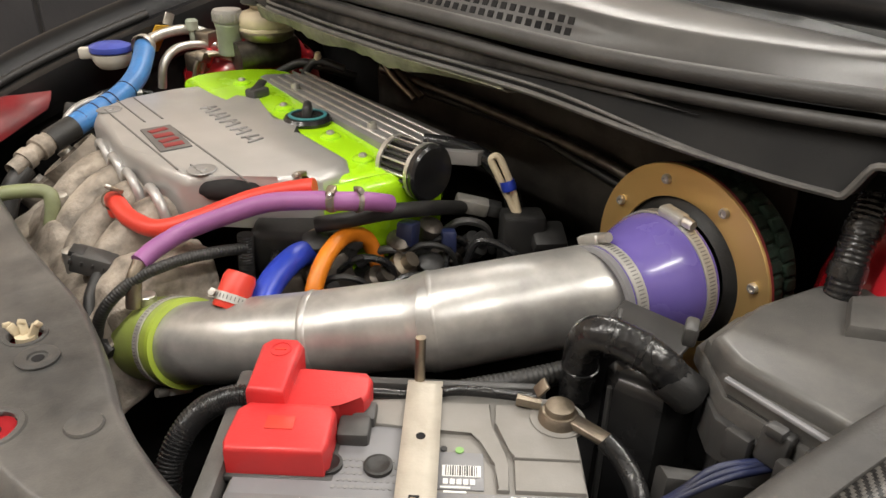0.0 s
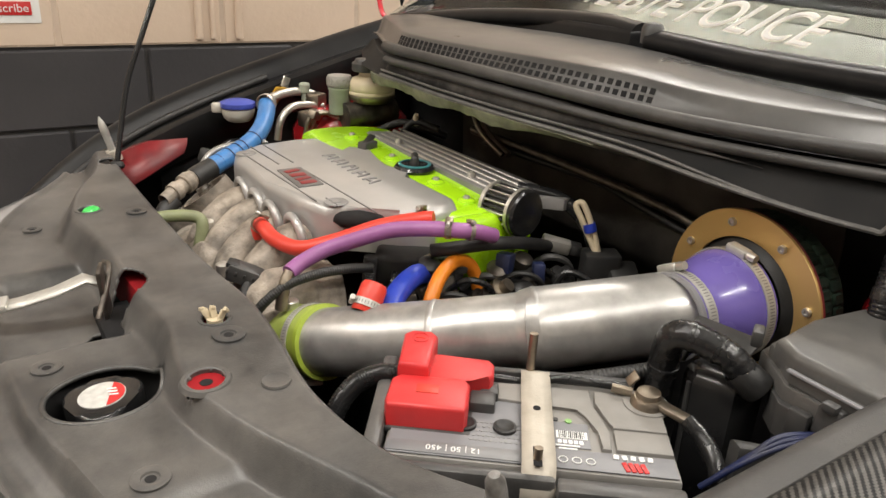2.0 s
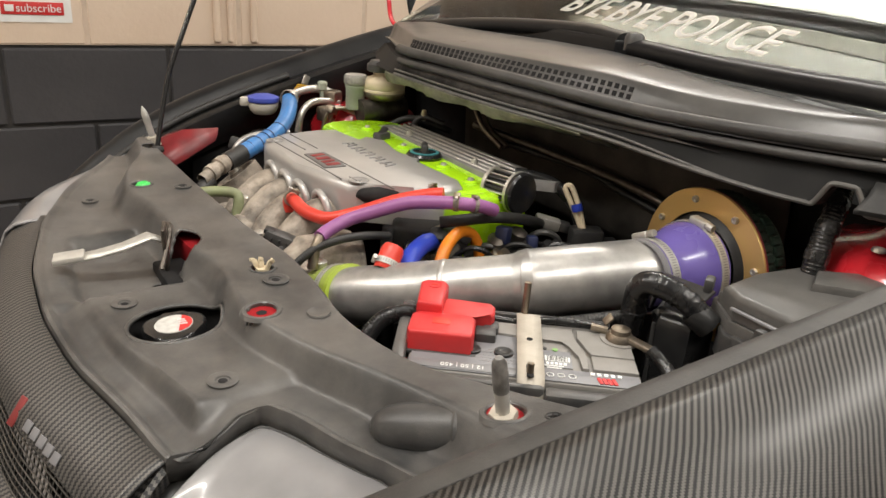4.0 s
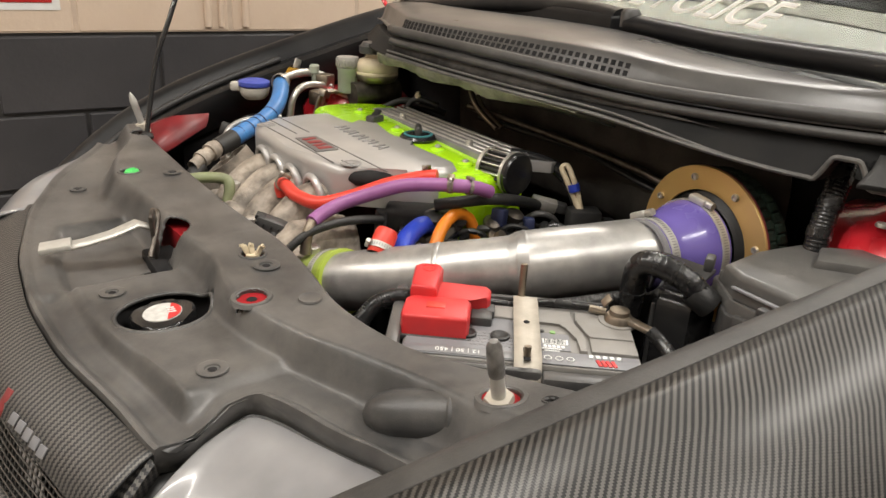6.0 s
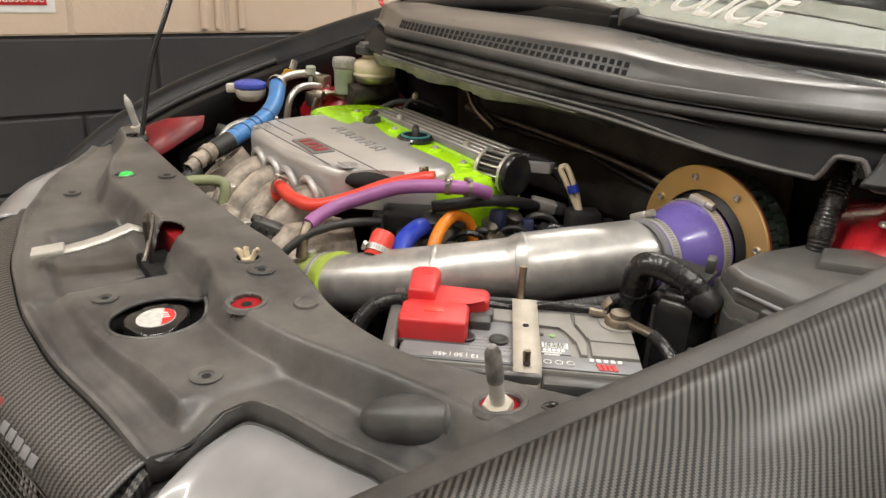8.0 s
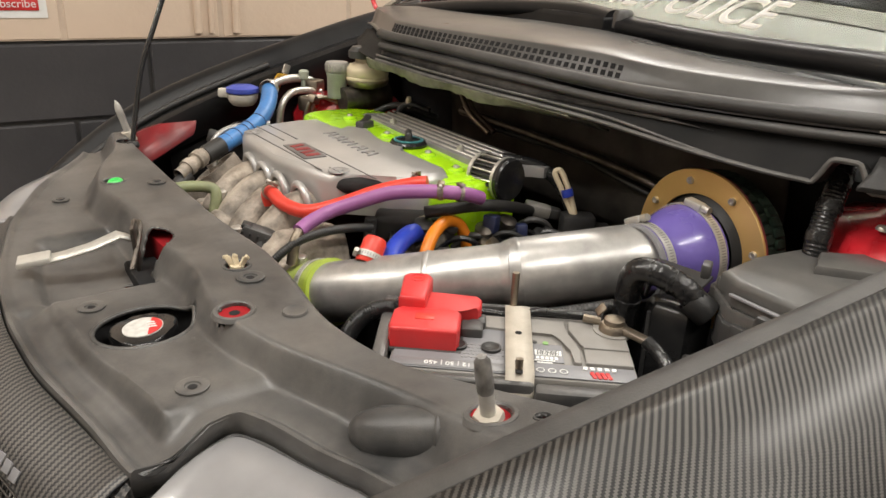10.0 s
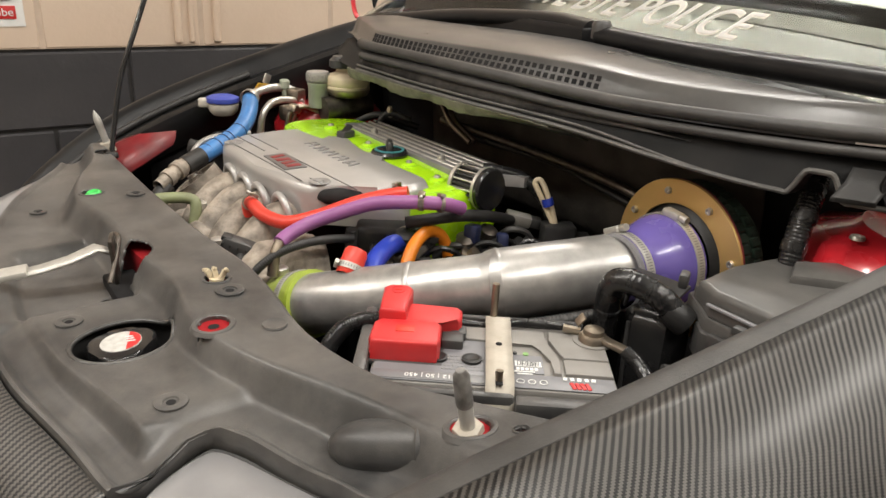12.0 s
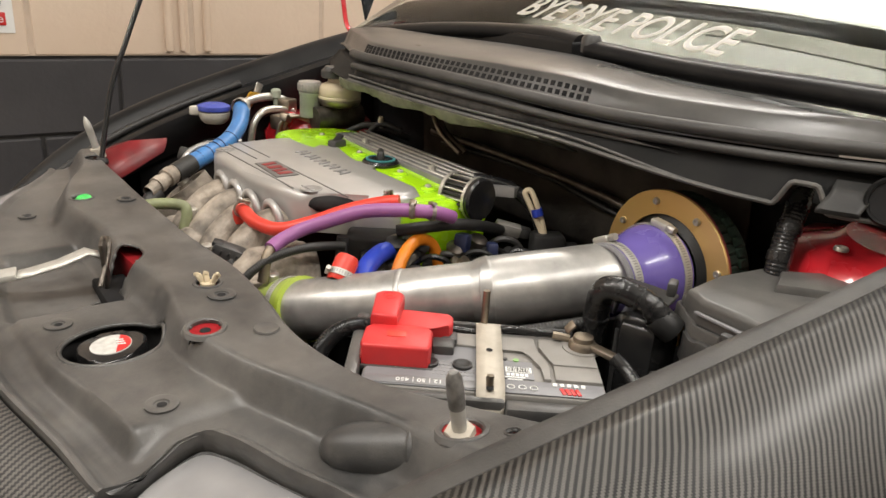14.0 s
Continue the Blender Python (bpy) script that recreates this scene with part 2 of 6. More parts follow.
glow.node_tree.nodes["Principled BSDF"].inputs["Emission Color"].default_value = (1, 0.96, 0.9, 1)
glow.node_tree.nodes["Principled BSDF"].inputs["Emission Strength"].default_value = 6
M["glow"] = glow


# ---- builders ----
def finish(name, bm, material, parent, label="", smooth=True):
    me = bpy.data.meshes.new(name)
    bmesh.ops.recalc_face_normals(bm, faces=bm.faces)
    bm.to_mesh(me)
    bm.free()
    for p in me.polygons:
        p.use_smooth = smooth
    if smooth:
        me.set_sharp_from_angle(angle=radians(38))
    me.materials.append(M[material])
    ob = new(name, me)
    if parent is not None:
        ob.parent = parent
        if parent.type == "EMPTY":
            ob.matrix_parent_inverse = Matrix.Translation(-parent.location)
    if label:
        ob["label"] = label
    return ob


part = finish


def thing(name, at, label, category, group=""):
    e = new(name)
    e.location = at
    e.empty_display_size = 0.05
    return tagged(e, label, category, group)


def spline(pts, n):
    """Points along a smooth line through pts."""
    p = [Vector(q) for q in pts]
    p = [2 * p[0] - p[1]] + p + [2 * p[-1] - p[-2]]
    out = []
    for i in range(1, len(p) - 2):
        for k in range(n):
            t = k / n
            a, b, c, d = p[i - 1:i + 3]
            out.append(0.5 * (2 * b + (c - a) * t + (2 * a - 5 * b + 4 * c - d) * t * t + (3 * b - a - 3 * c + d) * t ** 3))
    return out + [p[-2]]


def sweep_bm(pts, radius, n=8, seg=16, ribs=0, depth=0.09, bm=None, flat=1.0):
    """A round rod or hose through pts; radius a number or a list along pts; ribs: rings a metre."""
    bm = bm or bmesh.new()
    line = spline(pts, n)
    if ribs:
        length = sum((line[i + 1] - line[i]).length for i in range(len(line) - 1))
        line = spline(pts, max(n, int(length * ribs * 4 / (len(pts) - 1))))
    rr = radius if isinstance(radius, (list, tuple)) else [radius] * len(pts)
    up = Vector((0.02, 0.03, 1))
    rings = []
    for i, q in enumerate(line):
        t = (line[min(i + 1, len(line) - 1)] - line[max(i - 1, 0)]).normalized()
        side = t.cross(up)
        if side.length < 0.05:
            side = t.cross(Vector((1, 0, 0)))
        side.normalize()
        nrm = side.cross(t)
        up = nrm
        f = i / (len(line) - 1) * (len(rr) - 1)
        k = min(int(f), len(rr) - 2)
        r = rr[k] + (rr[k + 1] - rr[k]) * (f - k)
        if ribs:
            r *= (1, 1 + depth, 1 + depth, 1)[i % 4]
        rings.append([bm.verts.new(q + r * (math.cos(a) * side + math.sin(a) * nrm * flat)) for a in [j * math.tau / seg for j in range(seg)]])
    for a, b in zip(rings, rings[1:]):
        for j in range(seg):
            bm.faces.new((a[j], a[(j + 1) % seg], b[(j + 1) % seg], b[j]))
    bm.faces.new(rings[0])
    bm.faces.new(rings[-1][::-1])
    return bm


def lathe_bm(profile, m, seg=28, bm=None):
    """Turned round the z axis of m; profile of (radius, height), closed at the axis where the radius is 0."""
    bm = bm or bmesh.new()
    rings = []
    for r, h in profile:
        if r < 1e-6:
            rings.append([bm.verts.new(m @ Vector((0, 0, h)))])
        else:
            rings.append([bm.verts.new(m @ Vector((r * math.cos(a), r * math.sin(a), h))) for a in [j * math.tau / seg for j in range(seg)]])
    for a, b in zip(rings, rings[1:]):
        for j in range(seg):
            k = (j + 1) % seg
            if len(a) == 1 and len(b) == 1:
                continue
            if len(a) == 1:
                bm.faces.new((a[0], b[j], b[k]))
            elif len(b) == 1:
                bm.faces.new((a[j], a[k], b[0]))
            else:
                bm.faces.new((a[j], a[k], b[k], b[j]))
    return bm


def axis(at, direction):
    """A pose at a place whose z axis points along direction."""
    return Matrix.Translation(at) @ Vector(direction).to_track_quat("Z", "Y").to_matrix().to_4x4()


def box_bm(m, size, bevel=0.003, seg=2, bm=None, taper=1.0):
    tmp = bmesh.new()
    bmesh.ops.create_cube(tmp, size=1)
    for v in tmp.verts:
        k = taper if v.co.z > 0 else 1
        v.co = Vector((v.co.x * size[0] * k, v.co.y * size[1] * k, v.co.z * size[2]))
    if bevel:
        bmesh.ops.bevel(tmp, geom=tmp.edges[:], offset=bevel, segments=seg, affect="EDGES", profile=0.5)
    bmesh.ops.transform(tmp, matrix=m, verts=tmp.verts)
    if bm is None:
        return tmp
    me = bpy.data.meshes.new("t")
    tmp.to_mesh(me)
    tmp.free()
    bm.from_mesh(me)
    bpy.data.meshes.remove(me)
    return bm


def slab_bm(outline, z0, z1, bevel=0.0, seg=3, m=Matrix(), rise=None):
    """An outline in plan, raised from z0 to z1, its upper edge rounded; rise(x, y) lifts the top."""
    bm = bmesh.new()
    lo = [bm.verts.new((x, y, z0)) for x, y in outline]
    hi = [bm.verts.new((x, y, z1 + (rise(x, y) if rise else 0))) for x, y in outline]
    n = len(lo)
    bm.faces.new(lo[::-1])
    top = bm.faces.new(hi)
    for i in range(n):
        bm.faces.new((lo[i], lo[(i + 1) % n], hi[(i + 1) % n], hi[i]))
    if bevel:
        bmesh.ops.bevel(bm, geom=list(top.edges), offset=bevel, segments=seg, affect="EDGES", profile=0.5)
    bmesh.ops.transform(bm, matrix=m, verts=bm.verts)
    return bm


def grid_bm(rows, keep=None, uv=0.0):
    """A sheet through rows of points; keep(centre) leaves out the faces of its holes."""
    bm = bmesh.new()
    vs = [[bm.verts.new(q) for q in row] for row in rows]
    lay = bm.loops.layers.uv.new("UVMap") if uv else None
    su = [0.0]
    mid = len(rows[0]) // 2
    for a, b in zip(rows, rows[1:]):
        su.append(su[-1] + (Vector(b[mid]) - Vector(a[mid])).length)
    sv = [[0.0] for _ in rows]
    for i, row in enumerate(rows):
        for a, b in zip(row, row[1:]):
            sv[i].append(sv[i][-1] + (Vector(b) - Vector(a)).length)
    for i in range(len(vs) - 1):
        for j in range(len(vs[0]) - 1):
            quad = (vs[i][j], vs[i + 1][j], vs[i + 1][j + 1], vs[i][j + 1])
            if keep is None or keep(sum((v.co for v in quad), Vector()) / 4):
                f = bm.faces.new(quad)
                if lay:
                    for lp, (a, b) in zip(f.loops, ((i, j), (i + 1, j), (i + 1, j + 1), (i, j + 1))):
                        lp[lay].uv = (su[a], sv[a][b])
    loose = [v for v in bm.verts if not v.link_faces]
    bmesh.ops.delete(bm, geom=loose, context="VERTS")
    return bm


def thick(ob, t, off=-1):
    s = ob.modifiers.new("thickness", "SOLIDIFY")
    s.thickness, s.offset = t, off
    return ob


def curve_at(table, y):
    t = sorted(table)
    return float(np.interp(y, [a for a, _ in t], [b for _, b in t]))


def smooth_at(table, y):
    return sum(curve_at(table, y + d) for d in (-0.03, -0.02, -0.01, 0, 0.01, 0.02, 0.03)) / 7


def step(a, b, x):
    t = min(1, max(0, (x - a) / (b - a)))
    return t * t * (3 - 2 * t)


def words(name, text, size, m, material, parent, extrude=0.0004, offset=0.0, label=""):
    c = bpy.data.curves.new(name, "FONT")
    c.body, c.size, c.extrude, c.align_x, c.align_y, c.offset = text, size, extrude, "CENTER", "CENTER", offset
    c.materials.append(M[material])
    o = new(name, c)
    o.parent = parent
    base = Matrix.Translation(-parent.location) if parent.type == "EMPTY" else Matrix()
    o.matrix_parent_inverse = base
    o.matrix_basis = m
    if label:
        o["label"] = label
    return o


def bolt(parent, at, direction, r, name="bolt", material="steel", h=0.004):
    bm = lathe_bm([(0, h * 0.6), (r * 0.45, h * 0.6), (r * 0.5, h), (r * 0.85, h), (r, h * 0.6), (r, 0), (0, 0)], axis(at, direction), 12)
    return part(name, bm, material, parent)

# ---- the garage ----
WALL_Y, BAND_Z = 2.019, 0.848


def room():
    for name, at, size, material, label in (
            ("wall_north", (1.0, WALL_Y + 0.11, 1.4), (8.4, 0.2, 2.8), "blackjoint", "block wall painted black below and cream above"),
            ("wall_south", (1.0, -2.7, 1.4), (8.4, 0.2, 2.8), "plaster", "plain pale plastered garage wall"),
            ("wall_west", (-3.1, -0.3, 1.4), (0.2, 5.0, 2.8), "plaster", "plain pale plastered garage end wall"),
            ("wall_east", (5.1, -0.3, 1.4), (0.2, 5.0, 2.8), "plaster", "plain pale plastered garage end wall")):
        tagged(part(name, box_bm(pose(*at), size, 0), material, None, "", False), label, "wall", kind="structure")
    tagged(part("floor", box_bm(pose(1.0, -0.3, -0.05), (8.4, 5.0, 0.1), 0), "concrete", None, "", False), "bare grey concrete garage floor", "floor", kind="structure")
    tagged(part("ceiling", box_bm(pose(1.0, -0.3, 2.85), (8.4, 5.0, 0.1), 0), "ceil", None, "", False), "pale painted garage ceiling", "ceiling", kind="structure")


room()


def strip_fitting(x, y, z, length, turn):
    e = thing("strip_light", (x, y, z + 0.14), "long white ceiling strip light with a glowing diffuser", "light", "ceiling strip lights")
    m = pose(x, y, z + 0.09, 0, 0, turn)
    part("body", box_bm(m, (length + 0.06, 0.13, 0.1), 0.01), "white", e)
    part("diffuser", box_bm(m @ pose(0, 0, -0.065), (length, 0.11, 0.03), 0.01), "glow", e)


# the last fitting houses the added brightening lamp
for lx, ly, lz, ll, la in LAMPS:
    strip_fitting(lx, ly, lz, ll, la)


# ---- the car's body ----
car = thing("car", (0.5, 0.515, 0.0), "open-bonneted hatchback with carbon wing and bumper", "car")
CY = 0.515
FLANGE = [(1.06, -0.10), (1.025, -0.117), (0.884, -0.198), (0.743, -0.248), (0.587, -0.275), (0.46, -0.277), (0.346, -0.263), (0.268, -0.241), (0.181, -0.219), (0.155, -0.211), (0.10, -0.19), (0.0, -0.15), (-0.06, -0.13)]
NOTCH = [(0.180, -0.140), (0.176, -0.130), (0.168, -0.124), (0.147, -0.112), (0.108, -0.098), (0.068, -0.083), (0.044, -0.075), (0.007, -0.070), (-0.06, -0.062)]


def front_x(y):
    """Front edge of the panel: the bumper line, stepping back sharply round the lamp."""
    f = step(0.1785, 0.1835, y)
    return f * smooth_at(FLANGE, y) + (1 - f) * curve_at(NOTCH, y)


REAR = [(1.08, -0.03), (1.0, -0.035), (0.944, -0.036), (0.755, -0.030), (0.566, -0.022), (0.423, -0.004), (0.341, -0.006), (0.261, -0.016), (0.217, -0.014), (0.154, -0.006), (0.11, 0.008),
        (0.07, 0.030), (0.04, 0.045), (0.0, 0.062), (-0.04, 0.075), (-0.06, 0.075)]
FRONT_Z = [(1.06, 0.766), (0.884, 0.763), (0.743, 0.758), (0.587, 0.755), (0.46, 0.748), (0.346, 0.741), (0.241, 0.735), (0.19, 0.733), (0.15, 0.742), (0.068, 0.752), (0.007, 0.766), (-0.06, 0.79)]
REAR_Z = [(1.08, 0.80), (0.95, 0.80), (0.75, 0.795), (0.56, 0.793), (0.40, 0.790), (0.30, 0.788), (0.2, 0.787), (0.1, 0.79), (0.0, 0.803), (-0.06, 0.82)]
RIDGE = [(1.06, -0.06), (0.95, -0.075), (0.85, -0.12), (0.75, -0.14), (0.62, -0.115), (0.5, -0.115), (0.42, -0.098), (0.33, -0.112), (0.29, -0.108), (0.26, -0.101), (0.23, -0.092), (0.20, -0.080), (0.17, -0.067), (0.14, -0.053), (0.09, -0.032), (0.05, -0.021), (0.0, -0.014), (-0.06, -0.002)]


def panel_z(x, y):
    xf, xr = smooth_at(FLANGE, y), smooth_at(REAR, y)
    zf, zr, xs = smooth_at(FRONT_Z, y), smooth_at(REAR_Z, y), smooth_at(RIDGE, y)
    z = zf + (zr - zf) * step(xs - 0.017, xs + 0.013, x)
    # flat raised terrace round the filler cap
    pan = step(0.192, 0.212, y) * (1 - step(0.462, 0.474, y)) * step(xf + 0.032, xf + 0.048, x)
    # the same floor runs on, a little lower, as a saddle to the corner by the lamp
    near = 1 - step(0.190, 0.214, y)
    pan += near * step(0.06, 0.13, y) * step(-0.198, -0.150, x)
    level = 0.7565 - 0.006 * near
    z += (0.5 * (z + level + math.sqrt((z - level) ** 2 + 0.00005)) - z) * min(1, pan)
    band = step(0.16, 0.20, y) * (1 - step(0.462, 0.48, y))
    z -= 0.006 * band * math.exp(-((x - xf - 0.018) / 0.010) ** 2)
    z += 0.004 * (1 - step(xf + 0.004, xf + 0.012, x))
    z += 0.004 * (1 - step(0.004, 0.012, x - front_x(y))) * (1 - step(0.17, 0.18, y))
    # latch well
    well = step(0.474, 0.486, y) * (1 - step(0.64, 0.68, y)) * step(xf + 0.030, xf + 0.050, x) * (1 - step(-0.13, -0.112, x))
    z -= 0.013 * well
    # shallow gutter before the ridge, towards the lamp
    z -= 0.007 * math.exp(-((x - xs + 0.034) / 0.014) ** 2) * (1 - step(0.03, 0.09, y))
    # slow unevenness of the moulding
    z += 0.0012 * noise.noise(Vector((x * 14, y * 9, 0.3)))
    return z


HOLES = [(-0.159, 0.362, 0.050, 0.043), (-0.107, 0.522, 0.021, 0.030), (-0.140, 0.494, 0.018, 0.018), (-0.087, 0.293, 0.0165, 0.0165), (0.015, 0.007, 0.017, 0.017), (-0.106, 0.766, 0.014, 0.014),
         (-0.049, 0.395, 0.013, 0.013), (-0.040, 0.985, 0.018, 0.02), (0.040, -0.023, 0.006, 0.006), (-0.198, 0.43, 0.005, 0.005), (-0.150, 0.226, 0.004, 0.004)]


def panel_keep(c):
    return all(((c.x - x) / a) ** 2 + ((c.y - y) / b) ** 2 > 1 for x, y, a, b in HOLES)


def front_panel():
    rows = []
    ys = sorted(list(np.linspace(-0.055, 1.055, 330)) + list(np.linspace(0.168, 0.19, 14)))
    for y in ys:
        xf, xr = front_x(y), smooth_at(REAR, y)
        lamp = 1 - step(0.18, 0.20, y)
        row = [Vector((xf - 0.002, y, panel_z(xf, y) - 0.013 - 0.014 * lamp)), Vector((xf - 0.001, y, panel_z(xf, y) - 0.006)), Vector((xf, y, panel_z(xf, y) - 0.002))]
        xm = max(xf + 0.012, smooth_at(RIDGE, y) - 0.035)
        for k in range(1, 92):
            x = xf + (xm - xf) * k / 40 if k < 40 else xm + (xr - xm) * (k - 40) / 52
            row.append(Vector((x, y, panel_z(x, y))))
        zr = panel_z(xr, y)
        row += [Vector((xr, y, zr - 0.001)), Vector((xr + 0.004, y, zr - 0.006)), Vector((xr + 0.005, y, zr - 0.03))]
        # the tip beside the lamp reaches a little further than the notch
        rows.append([q + Vector((0, -0.024 * step(-0.13, -0.205, q.x) * math.exp(-((q.y - 0.18) / 0.035) ** 2), 0)) for q in row])
    p = part("front_panel", grid_bm(rows, panel_keep), "plastic", car, "dusty black plastic panel over the radiator")
    thick(p, 0.003)
    # raised rim of the filler opening
    rim = [(-0.159 + 0.050 * math.cos(a), 0.362 + 0.043 * math.sin(a), panel_z(-0.159 + 0.050 * math.cos(a), 0.362 + 0.043 * math.sin(a)) - 0.0012) for a in np.linspace(0, math.tau, 41)[:-1]]
    part("filler_rim", sweep_bm(rim + rim[:2], 0.0026, 2, 10), "plastic", p)
    cup = lathe_bm([(0.0525, 0.0), (0.050, -0.05), (0, -0.055)], pose(-0.158, 0.362, 0.752), 28)
    part("filler_well", cup, "dark", p)
    for x, y, r in ((-0.047, 0.357, 0.0155), (-0.198, 0.43, 0.014), (-0.150, 0.226, 0.015), (-0.174, 0.814, 0.012), (-0.053, 0.731, 0.013)):
        z = panel_z(x, y)
        slope = Vector((panel_z(x - 0.008, y) - panel_z(x + 0.008, y), panel_z(x, y - 0.008) - panel_z(x, y + 0.008), 0.016))
        f = part("push_clip", lathe_bm([(r, 0.0005), (r, 0.0022), (r * 0.85, 0.003), (r * 0.5, 0.0022), (r * 0.45, 0.0005), (r * 0.3, 0.0005), (r * 0.28, -0.002), (0, -0.002)], axis((x, y, z), slope), 24), "plastic", p, "round plastic push clip")
        part("clip_socket", lathe_bm([(r * 0.3, 0.0009), (0, 0.0009)], axis((x, y, z), slope), 16), "dark", f)
    # open fastener holes with rolled rims, red bodywork showing through
    for x, y, r in ((-0.087, 0.293, 0.0165), (0.015, 0.007, 0.017), (-0.106, 0.766, 0.014), (-0.049, 0.395, 0.013), (0.040, -0.023, 0.006)):
        z = panel_z(x, y)
        slope = Vector((panel_z(x - 0.01, y) - panel_z(x + 0.01, y), panel_z(x, y - 0.01) - panel_z(x, y + 0.01), 0.02))
        part("hole_rim", lathe_bm([(r * 0.96, -0.005), (r * 0.96, 0.0002), (r * 1.05, 0.0014), (r * 1.25, 0.0010), (r * 1.40, -0.003)], axis((x, y, z), slope), 28), "plastic", p)
    # moulded half-round hump beside the lamp
    part("duct_hump", sweep_bm([(-0.054, 0.096, 0.750), (-0.048, 0.090, 0.756), (-0.037, 0.078, 0.761), (-0.020, 0.059, 0.766), (-0.003, 0.040, 0.771)], [0.010, 0.018, 0.0215, 0.0230, 0.0235], 6, 28), "plastic", p)
    part("hump_mouth", lathe_bm([(0.0240, -0.003), (0.0250, -0.001), (0.0240, 0.002), (0.020, 0.0022), (0, 0.0022)], axis((-0.003, 0.040, 0.771), (0.66, -0.73, 0.18)), 28), "plastic", p)
    for x, y, r in ((-0.087, 0.293, 0.0163), (0.015, 0.007, 0.0168)):
        part("red_steel", lathe_bm([(r, 0), (r * 0.35, 0.0005), (r * 0.3, -0.004), (0, -0.004)], axis((x, y, panel_z(x, y) - 0.0035), (panel_z(x - 0.01, y) - panel_z(x + 0.01, y), 0, 0.02)), 28), "redmatt", p, "red bodywork inside the hole")
    # dimple
    part("dimple", lathe_bm([(0.013, 0.0005), (0.012, 0.0022), (0.008, 0.0012), (0, 0.0008)], pose(-0.036, 0.262, panel_z(-0.036, 0.262)), 20), "plastic", p)
    # red beam under the panel
    rows = [[Vector((smooth_at(REAR, y) + dx, y, panel_z(smooth_at(REAR, y) + dx, y) + dz)) for dx, dz in ((-0.085, -0.05), (-0.08, -0.018), (-0.06, -0.014), (-0.04, -0.013), (-0.018, -0.013), (-0.014, -0.07))] for y in np.linspace(-0.045, 1.04, 80)]
    thick(part("radiator_beam", grid_bm(rows), "redmatt", car, "red painted steel beam under the front panel"), 0.002)
    # dark disc stands in for the shadow of a small hole in the red steel
    part("plug", lathe_bm([(0.0055, 0), (0, 0.0003)], axis((-0.087, 0.293, panel_z(-0.087, 0.293) - 0.0028), (panel_z(-0.097, 0.293) - panel_z(-0.077, 0.293), 0, 0.02)), 16), "dark", p)


front_panel()


def wing_edge(mirror):
    pts = [(-0.26, 0.012, 0.725), (-0.21, 0.002, 0.755), (-0.15, -0.014, 0.780), (-0.088, -0.030, 0.800), (0.008, -0.050, 0.826), (0.110, -0.066, 0.846), (0.251, -0.077, 0.863), (0.343, -0.092, 0.882), (0.52, -0.125, 0.925), (0.75, -0.17, 0.975), (1.1, -0.2, 1.03)]
    return [Vector((x, 2 * CY - y if mirror else y, z)) for x, y, z in pts]


def front_wing(mirror):
    s = -1 if mirror else 1
    line = spline(wing_edge(mirror), 10)
    rows = []
    for q in line:
        prof = [(0.026, -0.05), (0.016, -0.012), (0.0135, -0.006), (0.011, -0.0035), (0.002, -0.001), (-0.008, 0.0002), (-0.0125, 0.0006), (-0.014, -0.0005)]
        rows.append([q + Vector((0, s * dy, dz)) for dy, dz in prof])
    wing = part("front_wing", grid_bm([[q + Vector((0, s * dy, dz)) for dy, dz in ((-0.014, 0.0005), (-0.03, 0.0), (-0.06, -0.006), (-0.10, -0.022), (-0.15, -0.055), (-0.20, -0.11), (-0.235, -0.20), (-0.25, -0.34), (-0.25, -0.55))] for q in line], uv=1.0),
                "gloss" if mirror else "carbon", car, "gloss black front wing" if mirror else "carbon fibre front wing with a glossy twill weave")
    thick(wing, 0.003)
    edge = part("wing_flange", grid_bm(rows), "gloss" if mirror else "sealm", wing)
    thick(edge, 0.003)


front_wing(False)


def far_wing():
    """The far wing with its raised outer crest and the gutter where the bonnet closes."""
    crest = [(-0.215, 1.12, 0.665), (-0.165, 1.175, 0.700), (-0.09, 1.19, 0.758), (-0.015, 1.19, 0.808), (0.079, 1.19, 0.854), (0.20, 1.19, 0.898), (0.34, 1.19, 0.941), (0.527, 1.19, 0.993), (0.8, 1.21, 1.05), (1.1, 1.23, 1.10)]
    line = spline(crest, 10)
    prof = [(-0.105, -0.10), (-0.098, -0.036), (-0.085, -0.030), (-0.07, -0.034), (-0.048, -0.034), (-0.034, -0.010), (-0.020, -0.001), (-0.008, 0.0), (0.0, -0.002), (0.03, -0.02), (0.06, -0.07), (0.08, -0.2), (0.085, -0.45)]
    w = part("front_wing", grid_bm([[q + Vector((0, dy, dz)) for dy, dz in prof] for q in line]), "satin", car, "satin black front wing with a bonnet gutter")
    thick(w, 0.003)
    seal = [q + Vector((0, -0.058, -0.026)) for q in line[14:62:6]]
    part("gutter_seal", sweep_bm(seal, 0.007, 6, 10), "rubber", w)
    rows = []
    for y in np.linspace(0.765, 1.09, 26):
        x = smooth_at(FLANGE, y) if y < 1.0 else smooth_at(FLANGE, 1.0) + (y - 1.0) * 0.75
        out = 0.055 * (1 - 0.75 * step(0.90, 1.08, y))
        rows.append([Vector((x - out * d, y + 0.5 * out * d, smooth_at(FRONT_Z, y) - 0.003 + dz)) for d, dz in ((-0.02, -0.012), (0.0, -0.002), (0.35, -0.003), (0.75, -0.010), (1.0, -0.022), (1.25, -0.06), (1.4, -0.12))])
    lamp = part("headlight", grid_bm(rows), "lampglass", car, "clear plastic headlight cover")
    thick(lamp, 0.003)


far_wing()


